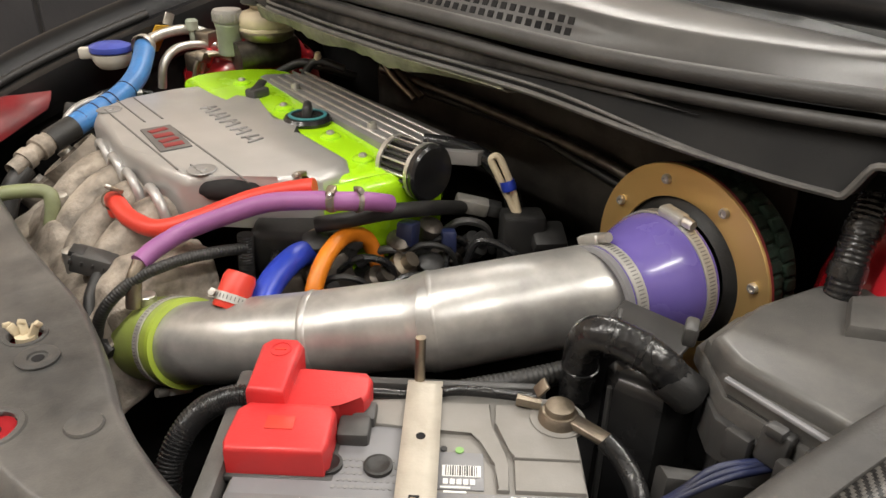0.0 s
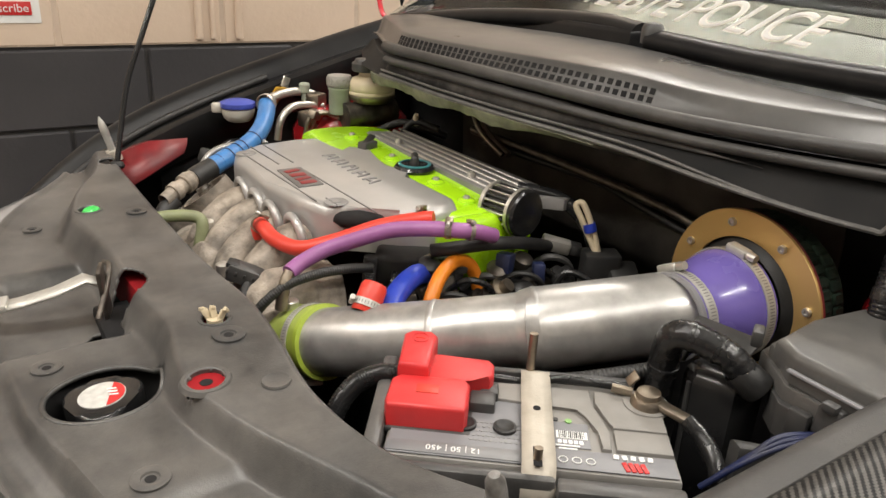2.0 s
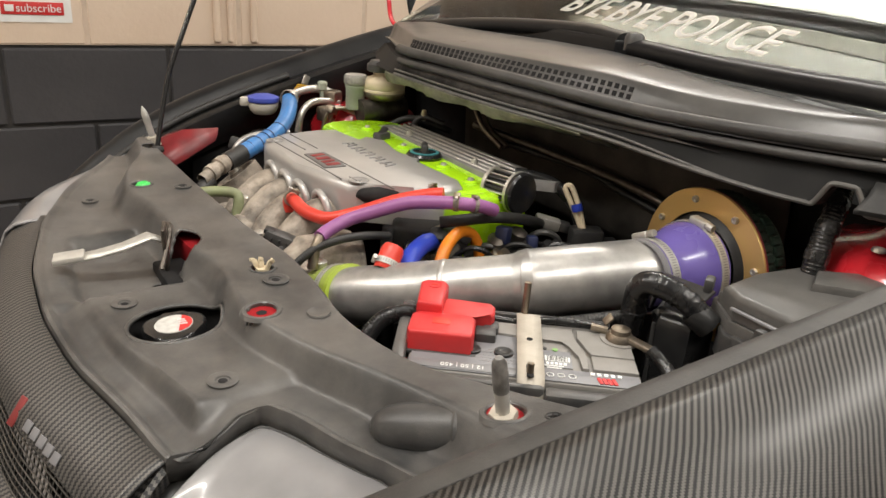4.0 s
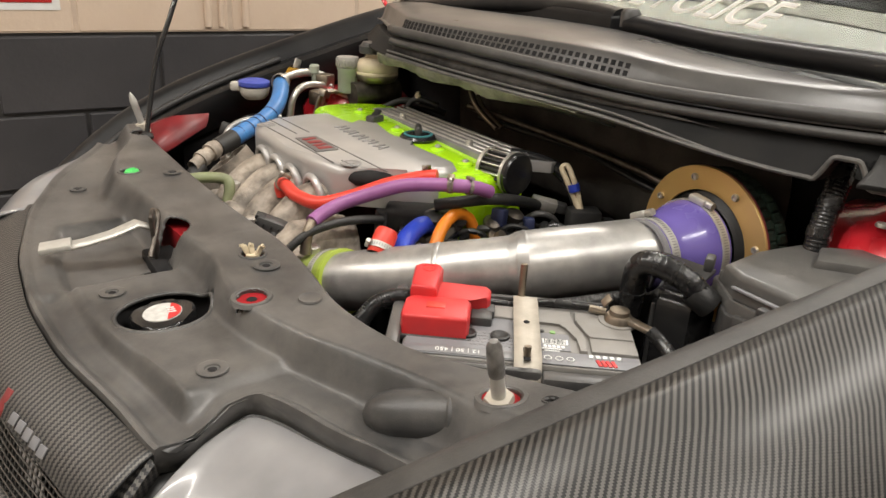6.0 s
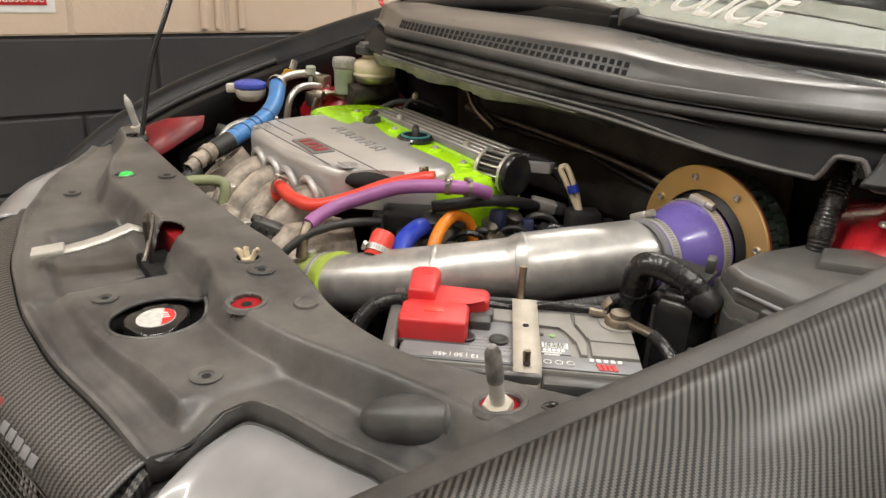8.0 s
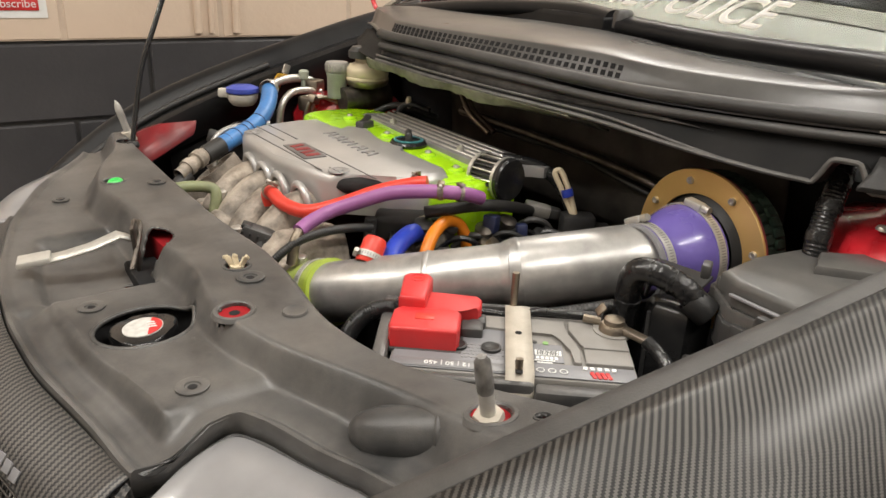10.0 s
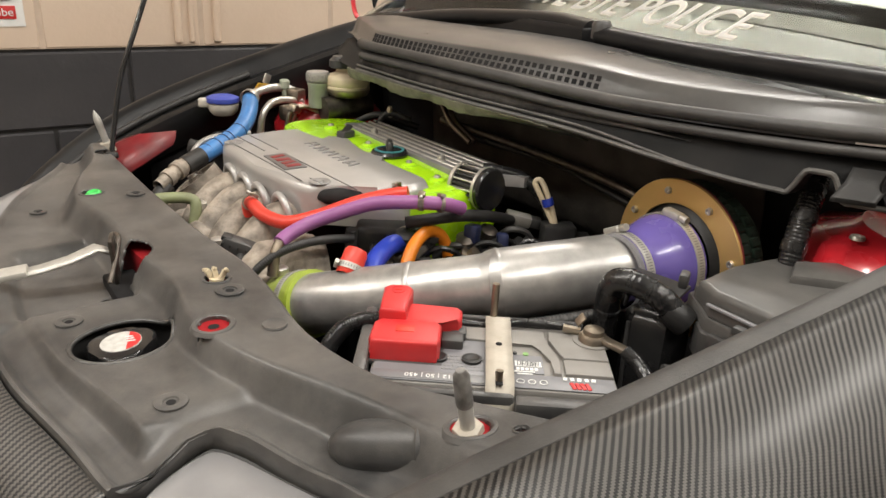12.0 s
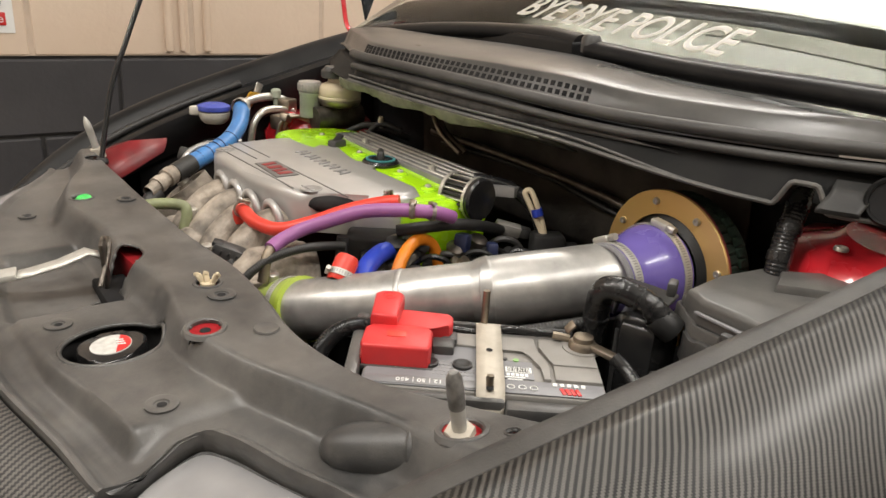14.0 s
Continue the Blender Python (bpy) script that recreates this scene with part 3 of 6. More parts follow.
def bumper():
    ys = np.linspace(0.163, 0.785, 56)
    rows = []
    for i, y in enumerate(ys):
        xf = smooth_at(FLANGE, y)
        tx = (smooth_at(FLANGE, y + 0.01) - smooth_at(FLANGE, y - 0.01)) / 0.02
        nrm = Vector((-1, tx, 0)).normalized()
        base = Vector((xf, y, smooth_at(FRONT_Z, y) - 0.004))
        far = step(0.72, 0.85, y)
        prof = [(0.002, -0.012), (0.003, -0.001), (0.010, -0.001), (0.020, -0.004), (0.032, -0.010), (0.046, -0.018), (0.056, -0.028), (0.0615, -0.038), (0.060, -0.045), (0.048, -0.049)]
        rows.append([base + nrm * d * (1 + 0.15 * far) + Vector((0, 0, dz)) for d, dz in prof])
    b = part("front_bumper", grid_bm(rows, uv=1.0), "carbonb", car, "scuffed carbon fibre front bumper with a ribbed weave")
    thick(b, 0.003)
    # lower lip, below the mesh opening
    rows = []
    for y in ys:
        xf = smooth_at(FLANGE, y)
        base = Vector((xf, y, smooth_at(FRONT_Z, y)))
        rows.append([base + Vector((d, 0, dz)) for d, dz in ((-0.05, -0.130), (-0.072, -0.128), (-0.085, -0.132), (-0.098, -0.148), (-0.103, -0.19), (-0.103, -0.30), (-0.08, -0.45))])
    thick(part("bumper_lip", grid_bm(rows, uv=1.0), "carbonb", b), 0.003)
    # corner of the bumper beside the lamp
    corner = []
    for u in np.linspace(0, 1, 9):
        base = Vector((-0.212, 0.163, 0.731)) + Vector((-0.086 * u, -0.050 * u, -0.046 * u - 0.03 * u * u))
        corner.append([base + Vector((-0.45 * d, 0.9 * d, dz)) for d, dz in ((0.0, -0.016), (0.001, -0.003), (0.006, 0.001), (0.014, 0.0), (0.024, -0.006 * (1 + u)), (0.034, -0.018 * (1 + u)), (0.038, -0.04 * (1 + u)))])
    thick(part("bumper_corner", grid_bm(corner, uv=1.0), "carbonb", b), 0.003)
    # dark sheet added in place of the shadow in the gap beside the lamp
    gap = [[Vector((-0.205, 0.170, 0.716)) + Vector((-0.086 * u, -0.052 * u, -0.05 * u - 0.03 * u * u)) + Vector((0.45 * d, -0.9 * d, -0.3 * abs(d))) for d in (-0.012, 0.0, 0.02)] for u in (0, 0.3, 0.6, 1)]
    thick(part("gap_shadow", grid_bm(gap), "rubber", b), 0.002)
    # wire mesh in the opening
    bm = bmesh.new()
    for i in range(46):
        y = 0.16 + i * 0.0085
        bm = sweep_bm([(smooth_at(FLANGE, y) - 0.048, y, smooth_at(FRONT_Z, y) - 0.044), (smooth_at(FLANGE, y) - 0.074, y + 0.004, smooth_at(FRONT_Z, y) - 0.135)], 0.0010, 1, 4, bm=bm)
    for k in range(11):
        z = -0.046 - k * 0.0080
        bm = sweep_bm([(smooth_at(FLANGE, y) - 0.049 - (-0.046 - z) * 0.30, y, smooth_at(FRONT_Z, y) + z) for y in np.linspace(0.16, 0.55, 14)], 0.0010, 1, 4, bm=bm)
    part("grille_mesh", bm, "mesh", b, "fine wire mesh in the bumper opening")
    # small badge as plain shapes
    def on_lip(y):
        return axis((smooth_at(FLANGE, y) - 0.0575, y, smooth_at(FRONT_Z, y) - 0.033), (-0.72, -0.28, 0.62)) @ pose(0, 0, 0, 0, 0, 90)
    bad = part("badge", box_bm(on_lip(0.338), (0.030, 0.011, 0.002), 0.001), "badgered", b, "small red and white maker's badge")
    for k in range(5):
        part("badge_mark", box_bm(on_lip(0.308 - 0.0145 * k) @ pose(0, 0, 0.0022), (0.0105, 0.011, 0.0012), 0.0003), "labelgrey", bad)
    tub = part("bumper_inner", grid_bm([[Vector((smooth_at(FLANGE, y) + d, y, smooth_at(FRONT_Z, y) + z)) for d, z in ((-0.034, -0.05), (-0.02, -0.09), (-0.02, -0.16), (-0.02, -0.42))] for y in ys[::6]]), "dark", b)
    thick(tub, 0.003)


bumper()


def headlight():
    up = [(-0.206, 0.146, 0.716), (-0.180, 0.163, 0.725), (-0.145, 0.172, 0.732), (-0.130, 0.168, 0.734), (-0.116, 0.143, 0.735), (-0.101, 0.106, 0.736), (-0.086, 0.066, 0.739), (-0.077, 0.036, 0.744), (-0.070, -0.025, 0.752)]
    line = spline(up, 6)
    rows = [[q + Vector((-0.85 * d, -0.6 * d, dz)) for d, dz in ((-0.004, -0.012), (-0.002, -0.002), (0.004, 0.0), (0.03, -0.003), (0.062, -0.011), (0.092, -0.026), (0.098, -0.031), (0.13, -0.075), (0.15, -0.125))] for q in line]
    h = part("headlight", grid_bm(rows), "lampglass", car, "clear plastic headlight cover, lightly hazed")
    thick(h, 0.003)
    part("headlight_edge", sweep_bm([q + Vector((0.003, 0.002, -0.003)) for q in line[::4]], 0.003, 4, 8), "rubber", h)


headlight()


def wheel(at):
    w = part("wheel", lathe_bm([(0.20, -0.09), (0.29, -0.10), (0.315, -0.08), (0.318, 0.08), (0.29, 0.10), (0.20, 0.09)], axis(at, (0, 1, 0)), 48), "rubber", car, "black tyre on a dark wheel")
    part("rim", lathe_bm([(0.0, -0.04), (0.08, -0.05), (0.19, -0.03), (0.2, -0.085), (0.2, 0.085), (0.0, 0.06)], axis(at, (0, 1, 0)), 40), "gloss", w)


wheel((0.42, -0.19, 0.318))
wheel((0.42, 1.22, 0.318))


def bay():
    """The dark tub of the engine bay, open above."""
    rows = []
    for y in np.linspace(-0.07, 1.12, 24):
        rows.append([Vector((x, y, z)) for x, z in ((-0.03, 0.74), (-0.035, 0.45), (0.62, 0.45), (0.60, 0.70), (0.585, 0.90), (0.66, 0.93))])
    thick(part("bay_tub", grid_bm(rows), "dark", car, "dark steel floor and bulkhead of the engine bay"), 0.004)
    for y, s in ((-0.075, 1), (1.13, -1)):
        rows = [[Vector((x, y + s * dy, z + (0.13 if s > 0 else 0.22) * max(0, x - 0.1))) for dy, z in ((0.0, 0.815 if s > 0 else 0.80), (0.02, 0.77), (0.03, 0.45))] for x in np.linspace(0.09 if s > 0 else 0.06, 0.75, 14)]
        thick(part("inner_wing", grid_bm(rows), "dark", car, "dark inner wing"), 0.004)
    felt = [[Vector((x, y, z + 0.004 * noise.noise(Vector((y * 12, z * 12, 1))))) for x, z in ((0.572, 0.72), (0.570, 0.80), (0.566, 0.86), (0.555, 0.905), (0.50, 0.925))] for y in np.linspace(0.12, 0.86, 40)]
    thick(part("bulkhead_felt", grid_bm(felt), "felt", car, "dusty dark brown felt on the bulkhead"), 0.004)
    # ledge that the battery stands on
    part("battery_tray", box_bm(pose(0.145, 0.137, 0.555, 0, 0, -38.3), (0.27, 0.16, 0.02), 0.004), "plastic2", car)
    # red suspension tower and red inner panel
    t = lathe_bm([(0.125, -0.40), (0.118, -0.06), (0.112, -0.025), (0.095, 0.0), (0.06, 0.012), (0.05, 0.022), (0, 0.024)], pose(0.575, -0.045, 0.866, 6, -5, 0), 40)
    tw = part("suspension_tower", t, "redpaint", car, "glossy red painted suspension tower")
    for a in (160, 280):
        bolt(tw, (0.575 + 0.07 * math.cos(radians(a)), -0.045 + 0.07 * math.sin(radians(a)), 0.877), (0, 0, 1), 0.008, "tower_bolt")
    part("suspension_tower", lathe_bm([(0.13, -0.35), (0.115, -0.03), (0.09, 0.0), (0, 0.01)], pose(0.42, 1.06, 0.845, -6, -4, 0), 32), "redpaint", car, "red painted suspension tower")
    red = [[Vector(q) for q in r] for r in (((-0.05, 0.985, 0.735), (0.02, 1.002, 0.764), (0.084, 1.02, 0.793)), ((-0.045, 1.01, 0.770), (0.02, 1.030, 0.786), (0.092, 1.03, 0.804)),
                                            ((-0.02, 1.045, 0.795), (0.036, 1.062, 0.808), (0.097, 1.042, 0.813)), ((0.01, 1.09, 0.795), (0.04, 1.10, 0.80), (0.10, 1.08, 0.80)))]
    thick(part("red_inner_panel", grid_bm(red), "reddull", car, "red painted inner wing plate"), 0.003)


bay()

# ---- cowl, wipers, windscreen ----
LIP = [(1.05, 0.45, 0.955), (0.90, 0.37, 0.952), (0.80, 0.352, 0.950), (0.742, 0.355, 0.949), (0.649, 0.358, 0.946), (0.505, 0.374, 0.942), (0.41, 0.398, 0.938), (0.318, 0.416, 0.934), (0.206, 0.420, 0.929), (0.144, 0.430, 0.925),
       (0.067, 0.440, 0.923), (0.03, 0.448, 0.924), (-0.06, 0.49, 0.922), (-0.12, 0.53, 0.93), (-0.22, 0.60, 0.94)]
SEAL = [(1.05, 0.47, 0.998), (0.80, 0.365, 0.996), (0.768, 0.367, 0.996), (0.543, 0.387, 0.992), (0.438, 0.410, 0.987), (0.346, 0.432, 0.982), (0.254, 0.442, 0.982), (0.175, 0.452, 0.985), (0.106, 0.463, 0.988), (0.05, 0.480, 0.990), (0.0, 0.492, 0.993), (-0.12, 0.54, 1.0), (-0.22, 0.60, 1.008)]
CREASE = [(1.06, 0.50, 1.018), (0.80, 0.395, 1.014), (0.706, 0.40, 1.013), (0.517, 0.43, 1.014), (0.368, 0.457, 1.012), (0.285, 0.470, 1.006), (0.209, 0.483, 1.005), (0.122, 0.498, 1.007), (0.043, 0.512, 1.008), (-0.12, 0.57, 1.012), (-0.22, 0.62, 1.016)]
EDGE = [(1.06, 0.64, 1.018), (0.908, 0.612, 1.021), (0.671, 0.622, 1.026), (0.518, 0.62, 1.026), (0.411, 0.604, 1.023), (0.279, 0.580, 1.014), (0.181, 0.560, 1.013), (0.09, 0.545, 1.013), (0.039, 0.536, 1.014), (-0.12, 0.585, 1.016), (-0.22, 0.635, 1.018)]


def lip(y):
    return Vector((smooth_at([(a, b) for a, b, _ in LIP], y), y, smooth_at([(a, c) for a, _, c in LIP], y)))


def seal_at(y):
    return Vector((smooth_at([(a, b) for a, b, _ in SEAL], y), y, smooth_at([(a, c) for a, _, c in SEAL], y)))


def along(table, y):
    return Vector((smooth_at([(a, b) for a, b, _ in table], y), y, smooth_at([(a, c) for a, _, c in table], y)))


def screen_base(y):
    return Vector((0.685 - 0.13 * (y - CY) ** 2, y, 1.040 - 0.10 * (y - CY) ** 2))


def cowl():
    ys = list(np.linspace(-0.20, 1.05, 240))

    def arch(y):
        return 0.027 * math.exp(-((y - 0.009) / 0.0195) ** 6)
    rows = []
    for y in ys:
        a, s = lip(y), seal_at(y)
        drop = arch(y)
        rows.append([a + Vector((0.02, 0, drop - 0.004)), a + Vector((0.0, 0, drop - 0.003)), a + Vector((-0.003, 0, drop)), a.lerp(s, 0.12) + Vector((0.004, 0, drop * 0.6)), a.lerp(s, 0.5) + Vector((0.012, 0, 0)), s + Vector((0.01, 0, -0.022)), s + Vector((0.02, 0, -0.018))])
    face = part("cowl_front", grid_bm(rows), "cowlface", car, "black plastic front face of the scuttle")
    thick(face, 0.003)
    part("lip_edge", sweep_bm([lip(y) + Vector((-0.002, 0, arch(y))) for y in np.linspace(-0.19, 0.80, 160)], 0.0030, 2, 8), "clipgrey", face)
    part("lip_edge", sweep_bm([lip(y) + Vector((-0.001, 0, 0.008 * step(0.08, 0.30, y) + arch(y))) for y in np.linspace(0.09, 0.80, 120)], 0.0018, 2, 8), "clipgrey", face)
    dirt = [[lip(y).lerp(seal_at(y), f) + Vector((0.0035 + 0.004 * f, 0, 0)) for f in (0.42 - 0.24 * step(0.16, 0.45, y), 0.42, 0.42 + 0.26 * step(0.16, 0.45, y))] for y in np.linspace(0.16, 0.80, 60)]
    thick(part("weathered_strip", grid_bm(dirt), "weathered", face, "grey weathered strip of the scuttle"), 0.002)
    part("cowl_seal", sweep_bm([seal_at(y) + Vector((-0.002, 0, -0.004)) for y in np.linspace(-0.20, 0.82, 26)], 0.0085, 4, 12), "sealm", car, "soft black bonnet seal")
    part("cowl_seal", sweep_bm([seal_at(y) + Vector((-0.008, 0, -0.022)) for y in np.linspace(-0.20, 0.80, 26)], 0.006, 4, 12), "sealm", car, "lower rubber lip of the seal")
    # mossy steel flange below the far half of the lip
    rows = []
    for y in np.linspace(0.36, 0.84, 60):
        d = (0.009 + 0.003 * math.sin(y * 40) + 0.003 * noise.noise(Vector((y * 60, 0, 0)))) * step(0.36, 0.55, y)
        rows.append([lip(y) + Vector((0.012, 0, -0.003)), lip(y) + Vector((-0.003, 0, -0.004)), lip(y) + Vector((-0.001, 0, -0.004 - 0.5 * d)), lip(y) + Vector((0.003, 0, -0.006 - d)), lip(y) + Vector((0.03, 0, -0.010 - d)), lip(y) + Vector((0.08, 0, -0.03))])
    thick(part("cowl_flange", grid_bm(rows), "lichen", car, "mossy old steel flange under the scuttle"), 0.003)
    # top moulding: groove, sloping step, crease, flat top and the rounded edge above the wiper well
    rows, well = [], []
    for y in np.linspace(-0.20, 1.06, 100):
        s, c, e, b = seal_at(y), along(CREASE, y), along(EDGE, y), screen_base(y)
        foot = Vector((min(s.x + 0.018, c.x - 0.008), y, s.z - 0.006))
        rows.append([s + Vector((0.006, 0, -0.010)), foot + Vector((-0.004, 0, -0.004)), foot, foot.lerp(c, 0.5), foot.lerp(c, 0.93), c + Vector((0.004, 0, 0.001)), c.lerp(e, 0.35) + Vector((0, 0, 0.003)), c.lerp(e, 0.7) + Vector((0, 0, 0.003)), e.lerp(c, 0.04), e + Vector((0.003, 0, -0.004))])
        well.append([e + Vector((0.003, 0, -0.0045)), e + Vector((0.008, 0, -0.035)), e.lerp(b, 0.6) + Vector((0.004, 0, -0.04)), b + Vector((0.004, 0, -0.03)), b + Vector((0.012, 0, -0.016))])
    top = part("cowl_top", grid_bm(rows), "cowl", car, "grey plastic scuttle panel below the windscreen")
    thick(top, 0.003)
    # the trough's deep shadow is put into its black material
    thick(part("wiper_well", grid_bm(well), "rubber", car, "trough below the windscreen, its shadow put in as black"), 0.003)
    # slots of the air intake in the sloping step, their shadow drawn as dark blocks
    for i in range(42):
        y = 0.328 + i * 0.0119
        s, c = seal_at(y), along(CREASE, y)
        foot = Vector((min(s.x + 0.018, c.x - 0.008), y, s.z - 0.006))
        tilt = math.degrees(math.atan2(c.z - foot.z, c.x - foot.x))
        turn = math.degrees(math.atan2(-(along(CREASE, y + 0.01).x - along(CREASE, y - 0.01).x), 0.02))
        for f in (0.36, 0.66):
            q = foot.lerp(c, f)
            part("slot", box_bm(pose(q.x, q.y, q.z, 0, 0, turn) @ pose(0, 0, 0, 0, -tilt, 0), (0.0072, 0.0072, 0.0014), 0), "dark", top, "", False)
    # pocket with a ledge beside the arch, and a round opening further along
    rows = [[Vector((0.447 - 0.6 * (y + 0.01), y, 0.926)), Vector((0.447 - 0.6 * (y + 0.01), y, 0.931)), Vector((0.468 - 0.6 * (y + 0.01), y, 0.944)), Vector((0.478 - 0.6 * (y + 0.01), y, 0.958))] for y in np.linspace(-0.047, -0.0115, 8)]
    thick(part("cowl_bracket", grid_bm(rows), "rubber", face, "moulded ledge beside the arch"), 0.003)
    o = axis((0.492, -0.064, 0.946), (-1, -0.35, 0.25))
    part("opening_rim", lathe_bm([(0.021, -0.004), (0.0215, 0.002), (0.024, 0.003), (0.026, 0.0), (0.026, -0.004)], o, 32), "cowlface", face)
    # flat dark disc stands in for the shadow inside the opening
    part("opening", lathe_bm([(0.021, 0.0), (0.018, -0.0006), (0, -0.0006)], o, 28), "dark", face, "dark round opening")


cowl()


def windscreen():
    rows = []
    for y in np.linspace(-0.35, 1.30, 40):
        b = screen_base(y)
        rows.append([b + Vector((-0.02 + 0.86 * d, 0, -0.012 + 0.5 * d)) for d in (0, 0.2, 0.5, 0.9, 1.2)])
    w = part("windscreen", grid_bm(rows), "glass", car, "windscreen with a white slogan across its foot")
    thick(w, 0.005)
    w.visible_shadow = False
    # added pale sheet behind the glass, in place of the room's reflections on it
    rows = [[screen_base(y) + Vector((0.02 + 0.86 * d, 0, -0.045 + 0.5 * d)) for d in np.linspace(0, 1.15, 40)] for y in np.linspace(-0.35, 1.3, 16)]
    thick(part("reflection_sheet", grid_bm(rows), "reflectsheet", car, "added pale sheet in place of reflections on the windscreen"), 0.004)
    # slogan, white outlined
    tilt = math.degrees(math.atan2(0.5, 0.86))
    m = Matrix.Translation(screen_base(0.535) + Vector((0.044, 0, 0.037))) @ pose(0, 0, 0, 0, 0, -90) @ pose(0, 0, 0, tilt, 0, 0)
    sh = Matrix(((0.72, 0.28, 0, 0), (0, 1, 0, 0), (0, 0, 1, 0), (0, 0, 0, 1)))
    words("slogan", "BYE BYE POLICE", 0.104, m @ sh, "whiteplastic", w, 0.0003, 0.0016, "white slogan sticker")
    words("slogan_fill", "BYE BYE POLICE", 0.104, m @ pose(0, 0, 0.0008) @ sh, "slogangrey", w, 0.0003, -0.0012, "grey filling of the letters")
    # wipers
    for pts in ([(0.640, 0.52, 1.040), (0.648, 0.62, 1.046), (0.646, 0.78, 1.040), (0.632, 0.954, 1.026), (0.60, 1.2, 1.000)], [(0.632, 0.49, 1.034), (0.628, 0.33, 1.028), (0.612, 0.19, 1.028), (0.594, 0.08, 1.030), (0.572, -0.05, 1.030), (0.56, -0.22, 1.02)]):
        wp = part("wiper_arm", sweep_bm(pts, [0.022] + [0.021] * (len(pts) - 2) + [0.014], 8, 14, flat=0.75), "satin", car, "satin black wiper arm")
        part("wiper_blade", sweep_bm([Vector(q) + Vector((0.034, 0.0, 0.008)) for q in pts[1:]], 0.006, 8, 8), "rubber", wp)
    part("wiper_shroud", slab_bm([(0.615, 0.52), (0.668, 0.51), (0.668, 0.80), (0.640, 0.82), (0.620, 0.62)], 0.99, 1.046, 0.008, 3), "satin", car, "black wiper spindle shroud")
    part("wiper_nut", lathe_bm([(0.016, -0.01), (0.016, 0.012), (0.012, 0.018), (0, 0.02)], pose(0.628, 0.49, 1.040), 16), "plastic2", car)


windscreen()


# ---- engine ----
engine = thing("engine", (0.2, 0.65, 0.45), "four-cylinder engine with a lime green cam cover and silver top cover", "engine")


def build_engine():
    part("block", box_bm(pose(0.28, 0.67, 0.57), (0.24, 0.46, 0.24), 0.02), "dark", engine, "dark dusty cast block")
    # lime cam cover
    cam_cover = [(0.262, 0.475), (0.275, 0.450), (0.395, 0.446), (0.412, 0.465), (0.412, 0.86), (0.395, 0.892), (0.36, 0.912), (0.31, 0.920), (0.275, 0.915), (0.255, 0.90)]
    cc = part("cam_cover", slab_bm(cam_cover, 0.75, 0.831, 0.012, 4, rise=lambda x, y: 0.027 * (y - 0.46)), "lime", engine, "lime green painted cam cover")
    part("cam_end", box_bm(pose(0.305, 0.446, 0.772), (0.12, 0.032, 0.115), 0.014, 3), "lime", cc)
    for x, y in ((0.318, 0.492), (0.322, 0.575), (0.320, 0.70), (0.318, 0.835)):
        part("bolt_boss", lathe_bm([(0.013, 0), (0.012, 0.004), (0.009, 0.006), (0, 0.0065)], pose(x, y, 0.829 + 0.027 * (y - 0.46)), 18), "lime", cc)
        bolt(cc, (x, y, 0.8345 + 0.027 * (y - 0.46)), (0, 0, 1), 0.005)
    # ribbed coil cover
    coil = [(0.350, 0.488), (0.385, 0.455), (0.425, 0.418), (0.438, 0.420), (0.436, 0.47), (0.430, 0.82), (0.412, 0.845), (0.366, 0.864), (0.352, 0.855)]
    cl = part("coil_cover", slab_bm(coil, 0.826, 0.842, 0.003, 2), "coilgrey", engine, "grey coil cover with bright ribs")
    for i in range(5):
        x = 0.361 + i * 0.0155
        part("rib", box_bm(pose(x, 0.655 + 0.004 * i, 0.8425), (0.0042, 0.350 + 0.006 * i, 0.003), 0.0008, 1), "steel", cl)
    for x, y in ((0.369, 0.765), (0.369, 0.555)):
        bolt(cl, (x, y, 0.842), (0, 0, 1), 0.006, "cover_screw", "steel", 0.008)
    for px, py, pa in ((0.313, 0.768, 20),):
        plug = part("coil_plug", box_bm(pose(px, py, 0.843, 0, 0, pa), (0.030, 0.020, 0.016), 0.004), "plastic2", engine, "black coil plug")
        part("plug_wing", box_bm(pose(px + 0.004, py + 0.004, 0.851, 14, -10, pa + 25), (0.038, 0.012, 0.005), 0.002), "rubber", plug)
    # oil filler cap
    oc = part("oil_cap", lathe_bm([(0.030, 0), (0.031, 0.004), (0.028, 0.008), (0.018, 0.010), (0, 0.010)], pose(0.324, 0.638, 0.8355), 28), "gloss", engine, "black oil filler cap with teal marks")
    part("cap_ring", lathe_bm([(0.0245, 0.0088), (0.0245, 0.0102), (0.0205, 0.0108), (0.0205, 0.0095)], pose(0.324, 0.638, 0.8355), 28), "teal", oc, "teal printed ring")
    part("cap_grip", box_bm(pose(0.324, 0.638, 0.8515, 0, 0, 60), (0.036, 0.013, 0.018), 0.005, 3, taper=0.8), "rubber", oc)
    # silver top cover
    outline = [(0.103, 0.80), (0.116, 0.838), (0.158, 0.868), (0.230, 0.876), (0.278, 0.868), (0.300, 0.840), (0.300, 0.79), (0.293, 0.755), (0.300, 0.72), (0.303, 0.66), (0.292, 0.632), (0.300, 0.60), (0.302, 0.495), (0.288, 0.466), (0.25, 0.458), (0.210, 0.482), (0.172, 0.512), (0.135, 0.541), (0.117, 0.587), (0.106, 0.67)]

    def crown(x, y):
        return 0.02 * (x - 0.10)
    tc = part("top_cover", slab_bm(outline, 0.778, 0.836, 0.015, 5, rise=crown), "silver", engine, "silver painted plastic engine cover")
